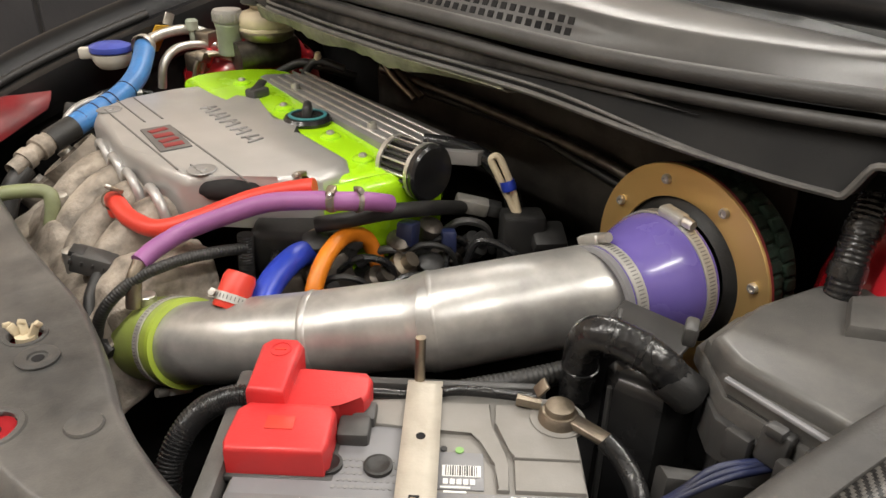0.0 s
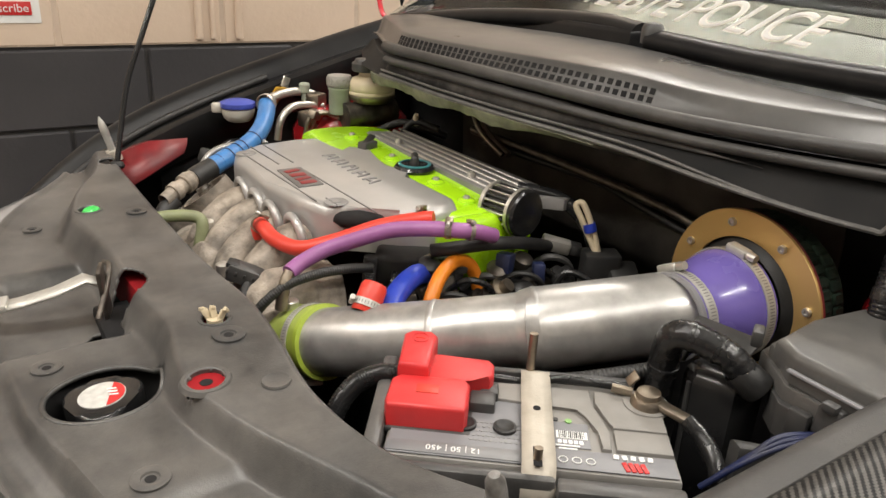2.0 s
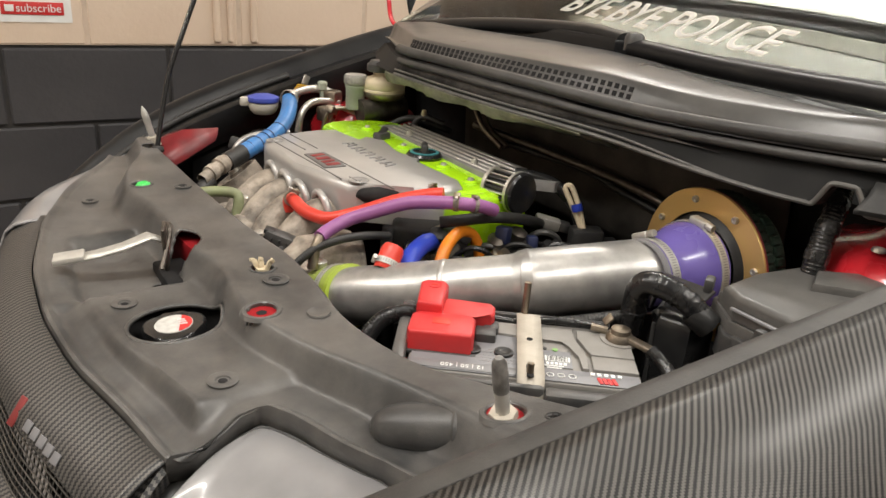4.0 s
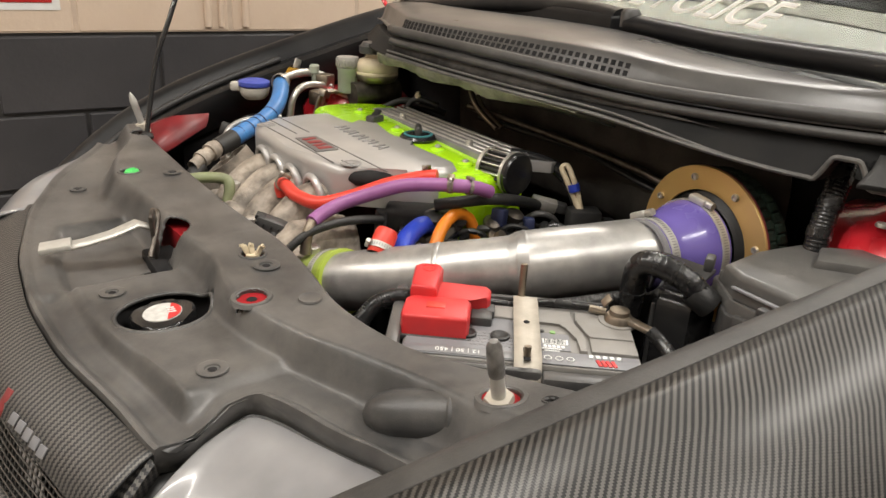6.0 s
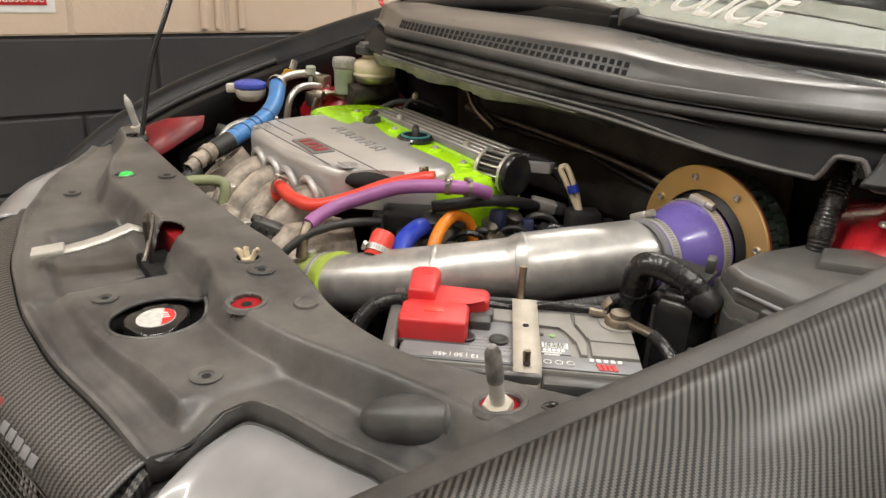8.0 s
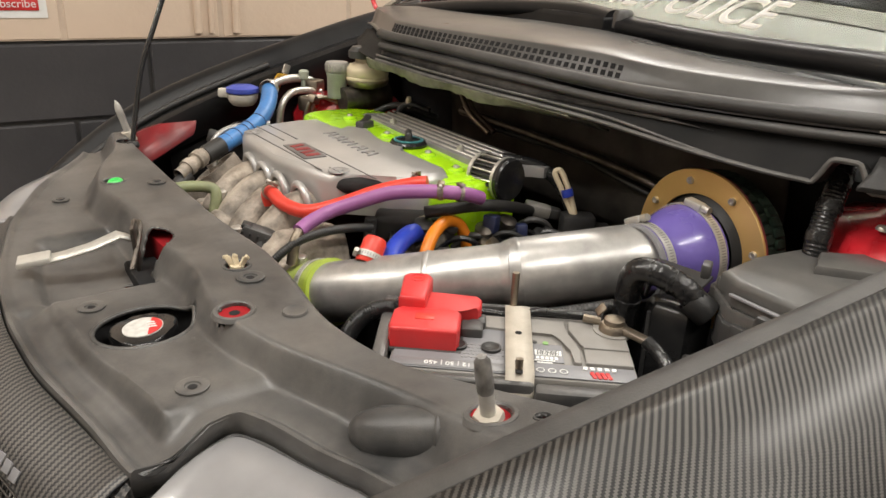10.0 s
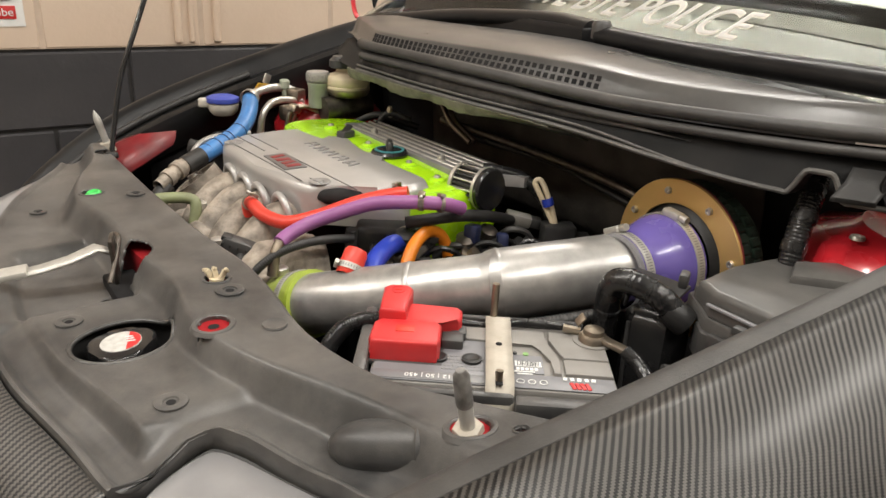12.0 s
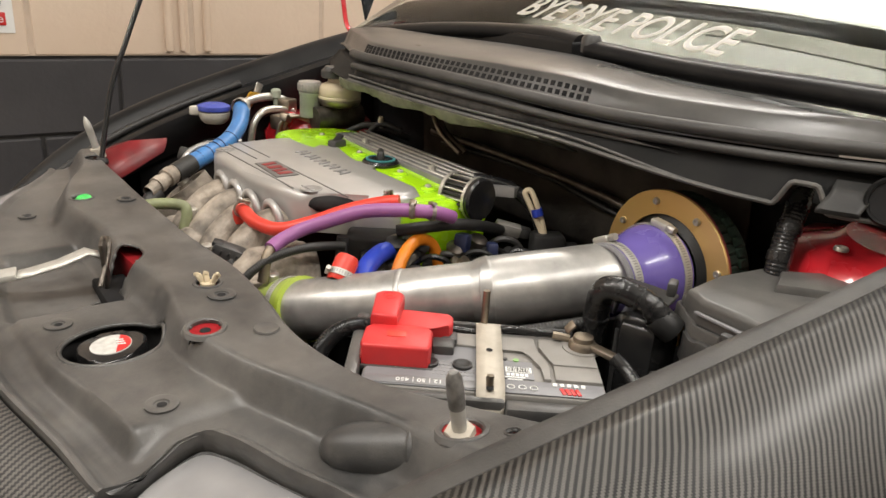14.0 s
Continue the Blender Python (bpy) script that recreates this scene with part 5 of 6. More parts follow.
    # negative post, clamp and lead
    np_ = BM.inverted() @ Vector((0.247, 0.097, 0.765))
    t = part("negative_clamp", lathe_bm([(0.0155, 0.0), (0.015, 0.010), (0.0125, 0.014), (0.011, 0.0142), (0.0105, 0.019), (0.007, 0.0205), (0, 0.0205)], BM @ pose(np_.x, np_.y, 0.0), 24), "brasszinc", b, "tarnished negative terminal clamp")
    part("clamp_bolt", sweep_bm([BM @ Vector((np_.x - 0.012, np_.y + 0.012, 0.009)), BM @ Vector((np_.x - 0.030, np_.y + 0.016, 0.010))], 0.0045, 2, 8), "brasszinc", t)
    part("clamp_ear", box_bm(BM @ pose(np_.x - 0.012, np_.y + 0.018, 0.020, 20, 30, 30), (0.003, 0.010, 0.013), 0.001), "brasszinc", t)
    part("clamp_lug", box_bm(BM @ pose(np_.x + 0.018, np_.y - 0.012, 0.009, 0, 8, -34), (0.036, 0.013, 0.006), 0.002), "brasszinc", t)
    lead = [BM @ Vector(q) for q in ((np_.x + 0.03, np_.y - 0.022, 0.008), (np_.x + 0.042, np_.y - 0.035, 0.0), (np_.x + 0.05, np_.y - 0.055, -0.012), (np_.x + 0.052, np_.y - 0.08, -0.04))]
    part("negative_lead", sweep_bm(lead, 0.0075, 8, 12), "tape", b, "black taped earth lead")


battery()


def hold_down():
    s = thing("battery_strap", BM @ Vector((0.006, 0, 0.004)), "bent beige metal strap over the battery", "bracket")
    w = 0.0135
    rows = [[BM @ Vector((0.006 + dx * w + skew, y, z)) for dx in (-1, -0.2, 0.2, 1)] for y, z, skew in ((0.068, 0.006, 0.0), (0.062, 0.0075, 0), (0.02, 0.006, 0), (-0.03, 0.006, 0), (-0.062, 0.006, 0), (-0.069, 0.004, 0), (-0.078, -0.008, 0), (-0.082, -0.03, 0))]
    thick(part("strap", grid_bm(rows), "strap", s), 0.002, 1)
    # hole and slot are dark pieces laid on, their colour standing for inner shadow
    part("strap_hole", lathe_bm([(0.0034, 0.0), (0.0034, 0.0004), (0, 0.0004)], BM @ pose(0.006, 0.006, 0.0083), 14), "dark", s)
    part("strap_slot", box_bm(BM @ pose(0.005, -0.060, 0.0082), (0.007, 0.024, 0.0006), 0.0002), "dark", s)
    part("stud", sweep_bm([(0.186, 0.188, 0.70), (0.188, 0.190, 0.76), (0.190, 0.192, 0.811)], 0.0042, 3, 10), "brasszinc", s, "long threaded hold-down stud")
    part("stud", sweep_bm([BM @ Vector((0.004, -0.074, -0.10)), BM @ Vector((0.005, -0.062, 0.018))], 0.0036, 3, 10), "brasszinc", s, "long threaded hold-down stud")


hold_down()


def terminal_cover():
    tm = BM @ Matrix.Translation((-0.083, 0, 0)) @ Matrix.Diagonal((0.88, 1, 1, 1)) @ Matrix.Translation((0.083, 0, 0))
    c = thing("terminal_cover", BM @ Vector((-0.08, 0.0, 0.0)), "red plastic cover over the positive battery terminal", "cover")
    low = part("lower_shell", slab_bm([(-0.126, -0.030), (-0.052, -0.030), (-0.049, -0.022), (-0.049, 0.010), (-0.055, 0.018), (-0.120, 0.018), (-0.128, 0.010), (-0.129, -0.022)], -0.002, 0.024, 0.004, 3, tm), "red", c)
    up = part("upper_shell", slab_bm([(-0.122, 0.012), (-0.062, 0.012), (-0.050, 0.024), (-0.030, 0.026), (-0.026, 0.034), (-0.026, 0.052), (-0.032, 0.060), (-0.085, 0.060), (-0.122, 0.056)], 0.0, 0.021, 0.004, 3, tm), "red", c)
    part("tower", slab_bm([(-0.124, 0.020), (-0.092, 0.016), (-0.089, 0.074), (-0.096, 0.082), (-0.118, 0.082), (-0.126, 0.074)], 0.0, 0.034, 0.005, 3, tm), "red", c)
    part("emblem", lathe_bm([(0.009, 0), (0.009, 0.0006), (0.0078, 0.0006), (0.0078, 0)], tm @ pose(-0.107, 0.066, 0.034), 20), "red", up)
    part("plate_mark", box_bm(tm @ pose(-0.09, -0.004, 0.0243), (0.022, 0.013, 0.0008), 0.0003), "redhose", low)
    part("plus_bar", box_bm(tm @ pose(-0.107, 0.066, 0.0342), (0.010, 0.002, 0.0008), 0), "redhose", up, "", False)
    part("base", box_bm(tm @ pose(-0.088, -0.005, -0.001), (0.086, 0.056, 0.006), 0.002), "plastic2", c, "black base under the cover")
    part("side_clip", box_bm(tm @ pose(-0.036, 0.012, 0.004), (0.026, 0.022, 0.014), 0.003), "plastic2", c, "black plastic side clip")
    part("side_clip", box_bm(tm @ pose(-0.030, 0.030, 0.004), (0.02, 0.02, 0.012), 0.003), "plastic2", c)


terminal_cover()


def loom(name, pts, r, material, label, category="hose", ribs=0, n=8, depth=0.09):
    e = thing(name, pts[0], label, category)
    tube = part("tube", sweep_bm(pts, r, n, 16, ribs, depth), material, e)
    return e


# ---- hoses and cables ----
h = loom("coolant_hose", [(0.078, 0.622, 0.775), (0.076, 0.622, 0.792), (0.074, 0.600, 0.799), (0.078, 0.566, 0.792), (0.095, 0.527, 0.791), (0.132, 0.505, 0.802), (0.176, 0.476, 0.823), (0.208, 0.440, 0.839), (0.224, 0.425, 0.843)], 0.0098, "redhose", "bright red silicone hose over the engine")
worm_clamp(axis((0.217, 0.441, 0.841), (0.5, -0.75, 0.15)), 0.0100, h, 0.008, 80, "brasszinc")
worm_clamp(axis((0.0705, 0.598, 0.803), (-0.1, -0.9, 0.1)), 0.0100, h, 0.007, 60, "brasszinc")
h = loom("breather_hose", [(0.060, 0.474, 0.786), (0.078, 0.482, 0.792), (0.108, 0.487, 0.800), (0.142, 0.472, 0.813), (0.180, 0.446, 0.829), (0.213, 0.414, 0.836), (0.235, 0.392, 0.838), (0.262, 0.388, 0.833), (0.290, 0.392, 0.822)], 0.0095, "purplehose", "violet silicone breather hose")
part("end_fitting", sweep_bm([(0.062, 0.475, 0.787), (0.052, 0.470, 0.772), (0.046, 0.467, 0.745)], 0.0075, 5, 14), "brasszinc", h, "dull brass hose tail")
worm_clamp(axis((0.228, 0.398, 0.838), (0.7, -0.6, 0)), 0.0098, h, 0.008, 100, "brasszinc")
worm_clamp(axis((0.252, 0.389, 0.835), (0.9, -0.2, -0.1)), 0.0098, h, 0.006, 80, "brasszinc")
loom("vacuum_hose", [(0.118, 0.352, 0.738), (0.132, 0.372, 0.756), (0.160, 0.396, 0.772), (0.195, 0.418, 0.777), (0.225, 0.435, 0.768)], 0.013, "bluehose", "deep blue silicone hose")
h = loom("fuel_hose", [(0.180, 0.365, 0.735), (0.196, 0.378, 0.768), (0.220, 0.395, 0.785), (0.252, 0.412, 0.789), (0.276, 0.415, 0.775), (0.285, 0.408, 0.745), (0.287, 0.40, 0.71)], 0.0088, "orange", "orange silicone hose looped over the pipe")
e = thing("hose_stub", (0.108, 0.368, 0.74), "red capped silicone stub with a white band", "hose")
sd = Vector((0.52, 0.30, 0.66)).normalized()
so = Vector((0.108, 0.379, 0.766))
part("pipe", sweep_bm([so - sd * 0.03, so + sd * 0.004], 0.0095, 2, 14), "brightzinc", e)
part("cap", lathe_bm([(0.0145, 0), (0.0155, 0.002), (0.0152, 0.030), (0.013, 0.035), (0, 0.036)], axis(so, sd), 22), "redhose", e)
worm_clamp(axis(so + sd * 0.010, sd), 0.0157, e, 0.008, 30)
part("cable_tie", box_bm(Matrix.Translation(so + Vector((0.012, -0.016, -0.004))) @ pose(0, 0, 0, 0, 30, 40), (0.02, 0.006, 0.010), 0.002), "rubber", e)
e = loom("aircon_hose", [(0.078, 0.873, 0.798), (0.112, 0.890, 0.808), (0.169, 0.925, 0.823), (0.205, 0.960, 0.840), (0.228, 0.998, 0.858), (0.239, 1.025, 0.866)], 0.0155, "bluetape", "light blue wrapped air-conditioning hose")
fd = Vector((0.8, 0.5, 0.3)).normalized()
part("sleeve", sweep_bm([(0.056, 0.861, 0.792), (0.092, 0.880, 0.802)], 0.0164, 2, 18), "rubber", e, "dark end sleeve")
part("fitting", lathe_bm([(0.010, -0.05), (0.011, -0.03), (0.0145, -0.03), (0.0145, -0.018), (0.012, -0.016), (0.012, -0.006), (0.016, -0.005), (0.016, 0.008), (0.0135, 0.010), (0.0135, 0.03)], axis((0.043, 0.853, 0.789), fd), 22), "cast", e, "swaged aluminium fitting")
for q, d in (((0.125, 0.897, 0.8115), (0.75, 0.45, 0.2)), ((0.142, 0.906, 0.816), (0.8, 0.5, 0.22)), ((0.153, 0.914, 0.819), (0.8, 0.5, 0.22)), ((0.180, 0.934, 0.8275), (0.7, 0.6, 0.35)), ((0.105, 0.887, 0.806), (0.8, 0.45, 0.2))):
    part("wrap_line", lathe_bm([(0.0152, -0.0009), (0.0161, -0.0006), (0.0161, 0.0006), (0.0152, 0.0009)], axis(q, d), 20), "navy", e, "dark line of the wrapping")
part("lower_hose", sweep_bm([(0.02, 0.838, 0.770), (-0.002, 0.825, 0.752), (-0.02, 0.81, 0.72)], 0.013, 6, 14), "rubber", e)
part("end_collar", lathe_bm([(0.0168, -0.006), (0.0178, -0.004), (0.0178, 0.006), (0.0168, 0.008)], axis((0.236, 1.020, 0.869), (0.6, 0.7, 0)), 22), "steel", e)
e = thing("aircon_pipes", (0.30, 1.06, 0.87), "bare aluminium air-conditioning pipes with a valve", "pipe")
part("upper_pipe", sweep_bm([(0.241, 1.027, 0.868), (0.262, 1.05, 0.874), (0.295, 1.068, 0.877), (0.33, 1.08, 0.875), (0.36, 1.08, 0.864), (0.37, 1.07, 0.84)], 0.0085, 6, 14), "steel", e)
part("lower_pipe", sweep_bm([(0.255, 1.02, 0.80), (0.262, 1.02, 0.835), (0.285, 1.03, 0.855), (0.32, 1.045, 0.857), (0.36, 1.05, 0.85)], 0.007, 6, 14), "steel", e)
part("valve", lathe_bm([(0.006, -0.012), (0.006, 0.004), (0.0095, 0.006), (0.0105, 0.020), (0.008, 0.023), (0, 0.023)], pose(0.333, 1.073, 0.870), 18), "greengrey", e, "pale green valve cap")
part("clamp_block", box_bm(pose(0.352, 1.06, 0.862, 0, 0, 30), (0.03, 0.03, 0.026), 0.004), "brasszinc", e)
loom("heater_hose", [(0.015, 0.70, 0.735), (0.026, 0.708, 0.770), (0.020, 0.716, 0.782), (-0.01, 0.725, 0.785), (-0.04, 0.732, 0.782)], 0.0085, "sage", "faded green small-bore hose with clips")
loom("engine_loom", [(0.008, 0.49, 0.700), (0.02, 0.475, 0.745), (0.05, 0.468, 0.772), (0.085, 0.462, 0.783), (0.12, 0.458, 0.785), (0.16, 0.462, 0.778)], 0.0056, "rubber", "black corrugated wiring loom", "cable", 330)
loom("breather_loom", [(0.225, 0.43, 0.800), (0.25, 0.412, 0.806), (0.29, 0.402, 0.808), (0.33, 0.402, 0.802), (0.37, 0.412, 0.79), (0.41, 0.425, 0.775)], 0.0085, "rubber", "black rubber hose beside the cam cover", "hose")
loom("coil_loom", [(0.39, 0.475, 0.845), (0.415, 0.452, 0.842), (0.435, 0.43, 0.835), (0.45, 0.405, 0.815), (0.455, 0.385, 0.785), (0.455, 0.37, 0.74)], 0.010, "tape", "black taped wiring loom", "cable")
e = thing("wire_tag", (0.44, 0.38, 0.81), "cream wire loop bound with blue tape", "cable")
part("loop", sweep_bm([(0.448, 0.366, 0.775), (0.445, 0.374, 0.800), (0.440, 0.384, 0.825), (0.436, 0.395, 0.842), (0.430, 0.400, 0.838), (0.434, 0.390, 0.820), (0.441, 0.377, 0.795), (0.446, 0.366, 0.775)], 0.0042, 6, 10), "cream", e)
part("tape_band", lathe_bm([(0.0085, -0.006), (0.009, 0), (0.0085, 0.006)], axis((0.4405, 0.381, 0.812), (0.1, -0.2, -0.6)), 18), "bluehose", e, "blue tape band")
e = thing("connector", (0.43, 0.43, 0.765), "grey and black wiring connector", "connector")
part("shell", box_bm(pose(0.425, 0.425, 0.775, 6, 12, -35), (0.040, 0.020, 0.018), 0.003), "greycap", e)
part("plug", box_bm(pose(0.447, 0.410, 0.770, 6, 12, -35), (0.018, 0.018, 0.016), 0.003), "plastic2", e)
e = thing("relay_bracket", (0.455, 0.36, 0.72), "black plastic bracket box behind the pipe", "bracket")
part("box", box_bm(pose(0.452, 0.365, 0.745, 0, 0, -30), (0.05, 0.035, 0.075), 0.006), "rubber", e)
part("flap", box_bm(pose(0.47, 0.34, 0.755, 20, 0, -30), (0.04, 0.04, 0.02), 0.006), "rubber", e)
loom("main_loom", [(0.100, 0.225, 0.745), (0.135, 0.222, 0.752), (0.165, 0.205, 0.755), (0.20, 0.185, 0.757), (0.235, 0.168, 0.760), (0.265, 0.150, 0.766), (0.298, 0.136, 0.770)], 0.0080, "rubber", "black corrugated main loom behind the battery", "cable", 240)
loom("main_loom", [(0.15, 0.225, 0.738), (0.20, 0.195, 0.740), (0.25, 0.165, 0.752), (0.29, 0.14, 0.765)], 0.008, "tape", "black taped wiring loom behind the battery", "cable")
loom("terminal_sleeve", [BM @ Vector(q) for q in ((-0.035, 0.056, 0.004), (0.0, 0.060, 0.0), (0.03, 0.058, 0.008), (0.065, 0.056, 0.008), (0.092, 0.050, 0.010))], 0.0042, "tape", "flat black sleeve along the battery's edge", "cable")
loom("battery_lead", [(0.085, 0.236, 0.772), (0.060, 0.250, 0.774), (0.036, 0.256, 0.766), (0.014, 0.252, 0.745), (0.002, 0.242, 0.715), (-0.004, 0.230, 0.67)], 0.0092, "tape", "thick black battery lead in a ribbed sleeve", "cable", 330)
e = loom("fuse_box_loom", [(0.290, 0.120, 0.755), (0.286, 0.117, 0.795), (0.282, 0.110, 0.822), (0.285, 0.098, 0.831), (0.293, 0.079, 0.829), (0.302, 0.060, 0.821), (0.313, 0.044, 0.804)], 0.0135, "tape", "thick shiny black taped loom into the fuse box", "cable", 150, 10, 0.015)
part("tape_end", lathe_bm([(0.0140, -0.012), (0.0152, -0.008), (0.0156, 0.010), (0.0146, 0.014), (0.010, 0.015), (0, 0.015)], axis((0.311, 0.047, 0.806), (0.5, -0.7, -0.6)), 20), "rubber", e, "matt black cloth-taped end")
for q, d in (((0.2865, 0.1165, 0.79), (-0.1, -0.1, 1)), ((0.288, 0.0915, 0.831), (0.4, -0.9, 0.05)), ((0.2965, 0.0715, 0.8265), (0.4, -0.85, -0.2))):
    part("tape_edge", lathe_bm([(0.0134, -0.0022), (0.0145, -0.0018), (0.0145, 0.0018), (0.0134, 0.0022)], axis(q, d), 22), "tape", e, "raised edge of the tape wrap")
e = loom("cowl_loom", [(0.515, 0.040, 0.945), (0.505, 0.034, 0.928), (0.488, 0.028, 0.905), (0.472, 0.024, 0.878), (0.462, 0.020, 0.85), (0.458, 0.018, 0.82)], 0.0125, "tape", "shiny corrugated loom through the scuttle arch", "cable", 260, 10, 0.05)
for q, d in (((0.481, 0.0262, 0.8915), (-0.5, -0.12, -0.85)), ((0.4655, 0.0218, 0.8615), (-0.35, -0.13, -0.93)), ((0.497, 0.031, 0.917), (-0.58, -0.2, -0.78))):
    part("tape_band", lathe_bm([(0.0128, -0.006), (0.0140, -0.0055), (0.0140, 0.0055), (0.0128, 0.006)], axis(q, d), 20), "tape", e, "shiny tape band round the loom")
for k in range(3):
    loom("blue_cable", [(0.228 + 0.004 * k, 0.018, 0.745), (0.246 + 0.003 * k, -0.004, 0.778 + 0.002 * k), (0.272, -0.020 + 0.003 * k, 0.795 + 0.002 * k), (0.31, -0.036 + 0.003 * k, 0.797)], 0.0026, "navy", "thin dark blue cable along the wing", "cable")
e = thing("bulkhead_pipes", (0.53, 0.60, 0.85), "bare metal pipes along the bulkhead", "pipe")
for k in range(2):
    part("pipe", sweep_bm([(0.50 + 0.012 * k, 0.80, 0.93), (0.49 + 0.012 * k, 0.74, 0.91), (0.48 + 0.012 * k, 0.69, 0.87), (0.49 + 0.012 * k, 0.64, 0.84)], 0.005, 6, 10), "brasszinc", e)
part("long_pipe", sweep_bm([(0.50, 0.74, 0.86), (0.52, 0.60, 0.852), (0.53, 0.45, 0.845), (0.54, 0.34, 0.835), (0.55, 0.28, 0.82)], 0.007, 8, 10), "latchsteel", e)
part("second_pipe", sweep_bm([(0.51, 0.72, 0.842), (0.53, 0.60, 0.838), (0.54, 0.47, 0.836), (0.548, 0.40, 0.822), (0.555, 0.30, 0.806)], 0.005, 8, 10), "rubber", e)

# ---- fuse box and black boxes ----
e = thing("fuse_box", (0.38, -0.01, 0.74), "dusty black plastic fuse box with a stepped lid", "box")


def fuse_box():
    outer = [(0.306, -0.064), (0.310, 0.014), (0.347, 0.061), (0.405, 0.067), (0.470, 0.046), (0.520, 0.0), (0.535, -0.06), (0.49, -0.09)]
    inner = [(0.319, -0.068), (0.317, 0.014), (0.331, 0.041), (0.395, 0.048), (0.462, 0.038), (0.508, -0.004), (0.520, -0.06), (0.48, -0.085)]
    ledge = [(0.311, -0.066), (0.314, 0.013), (0.343, 0.052), (0.400, 0.057), (0.466, 0.041), (0.514, -0.002), (0.528, -0.06), (0.485, -0.087)]
    lid = part("lid", slab_bm(inner, 0.825, 0.845, 0.007, 4), "fuseplastic", e)
    part("lid_ledge", slab_bm(ledge, 0.815, 0.831, 0.003, 2), "fuseplastic", e)
    part("lid_rim", slab_bm(outer, 0.804, 0.819, 0.003, 2), "fuseplastic", e)
    for y in (-0.030, -0.058):
        clip = part("lid_clip", box_bm(pose(0.304, y, 0.812, 0, 8, 0), (0.012, 0.020, 0.026), 0.003), "plastic2", e)
        part("clip_hook", box_bm(pose(0.300, y, 0.826, 0, 0, 0), (0.010, 0.012, 0.008), 0.002), "plastic2", clip)
    for k in range(5):
        part("side_rib", box_bm(pose(0.3075, 0.004 - 0.013 * k, 0.780, 0, 0, 0), (0.006, 0.003, 0.036), 0.001), "plastic2", e)
    part("lid_step", slab_bm([(0.405, -0.012), (0.448, 0.008), (0.485, -0.018), (0.500, -0.05), (0.45, -0.065)], 0.843, 0.855, 0.005, 2), "fuseplastic", lid)
    part("bright_edge", box_bm(pose(0.3115, -0.020, 0.8315, 0, 10, -2), (0.006, 0.072, 0.003), 0.001), "labelgrey", e)
    part("body", slab_bm([(0.312, 0.012), (0.36, 0.04), (0.40, 0.044), (0.45, 0.02), (0.48, -0.06), (0.312, -0.055)], 0.45, 0.82, 0.0), "plastic2", e)
    part("skirt", slab_bm([(0.303, 0.012), (0.318, 0.030), (0.330, 0.034), (0.325, -0.060), (0.302, -0.058)], 0.775, 0.805, 0.003, 2), "plastic2", e)
    for y in (-0.045, -0.01):
        part("latch", box_bm(pose(0.298, y, 0.800, 0, 0, 0), (0.010, 0.018, 0.024), 0.003), "plastic2", e)
    part("latch", box_bm(pose(0.330, 0.058, 0.838, 0, 0, 30), (0.02, 0.010, 0.016), 0.003), "plastic2", e)


fuse_box()
e = thing("air_duct", (0.28, 0.06, 0.60), "black plastic duct between battery and fuse box", "duct")
part("duct", slab_bm([(0.290, 0.085), (0.302, 0.104), (0.335, 0.108), (0.352, 0.072), (0.332, 0.042), (0.302, 0.050)], 0.45, 0.800, 0.014, 4), "gloss", e)
part("duct_ear", box_bm(pose(0.322, 0.118, 0.806, 10, -30, 35), (0.030, 0.004, 0.034), 0.0015), "plastic2", e)
part("brass_tab", box_bm(pose(0.335, 0.062, 0.790, 0, 0, 30), (0.004, 0.014, 0.020), 0.001), "brasszinc", e, "dull yellow metal tab")
part("duct_seam", sweep_bm([(0.2885, 0.085, 0.56), (0.2885, 0.086, 0.70), (0.292, 0.090, 0.785)], 0.0025, 4, 8), "plastic2", e)
part("flange", box_bm(pose(0.343, 0.100, 0.812, 0, -14, 10), (0.034, 0.066, 0.005), 0.002), "plastic2", e)
part("duct_wall", slab_bm([(0.262, 0.012), (0.305, -0.030), (0.310, -0.020), (0.268, 0.025)], 0.45, 0.775, 0.004, 2), "plastic2", e)
e = thing("plastic_rail", (0.15, 0.05, 0.72), "black plastic rail along the battery's foot", "rail")
part("rail", box_bm(BM @ pose(0.07, -0.078, -0.012), (0.10, 0.018, 0.022), 0.004), "plastic", e)
part("rail", box_bm(BM @ pose(-0.130, -0.002, -0.016, 0, 0, 2), (0.014, 0.150, 0.05), 0.004), "plastic", e)
part("rail", box_bm(BM @ pose(-0.055, -0.074, -0.014), (0.150, 0.012, 0.03), 0.004), "plastic", e)
part("rail", box_bm(BM @ pose(0.02, 0.070, 0.0), (0.16, 0.008, 0.012), 0.002), "plastic2", e)

# ---- reservoirs ----
e = thing("brake_reservoir", (0.393, 0.93, 0.85), "cream brake fluid reservoir with a black cap", "reservoir")
m = pose(0.404, 0.93, 0.890)
part("bottle", lathe_bm([(0, -0.006), (0.034, -0.006), (0.041, 0.001), (0.0428, 0.004), (0.0428, 0.008), (0.0415, 0.010), (0.0425, 0.012), (0.0425, 0.024), (0.038, 0.030), (0.026, 0.034), (0.0225, 0.037), (0.0225, 0.046), (0, 0.046)], m, 36), "cream", e)
part("base_band", lathe_bm([(0.030, -0.012), (0.038, -0.008), (0.0425, -0.001), (0.0432, 0.003), (0.0428, 0.0045)], m, 36), "brasszinc", e, "amber fluid line at the foot")
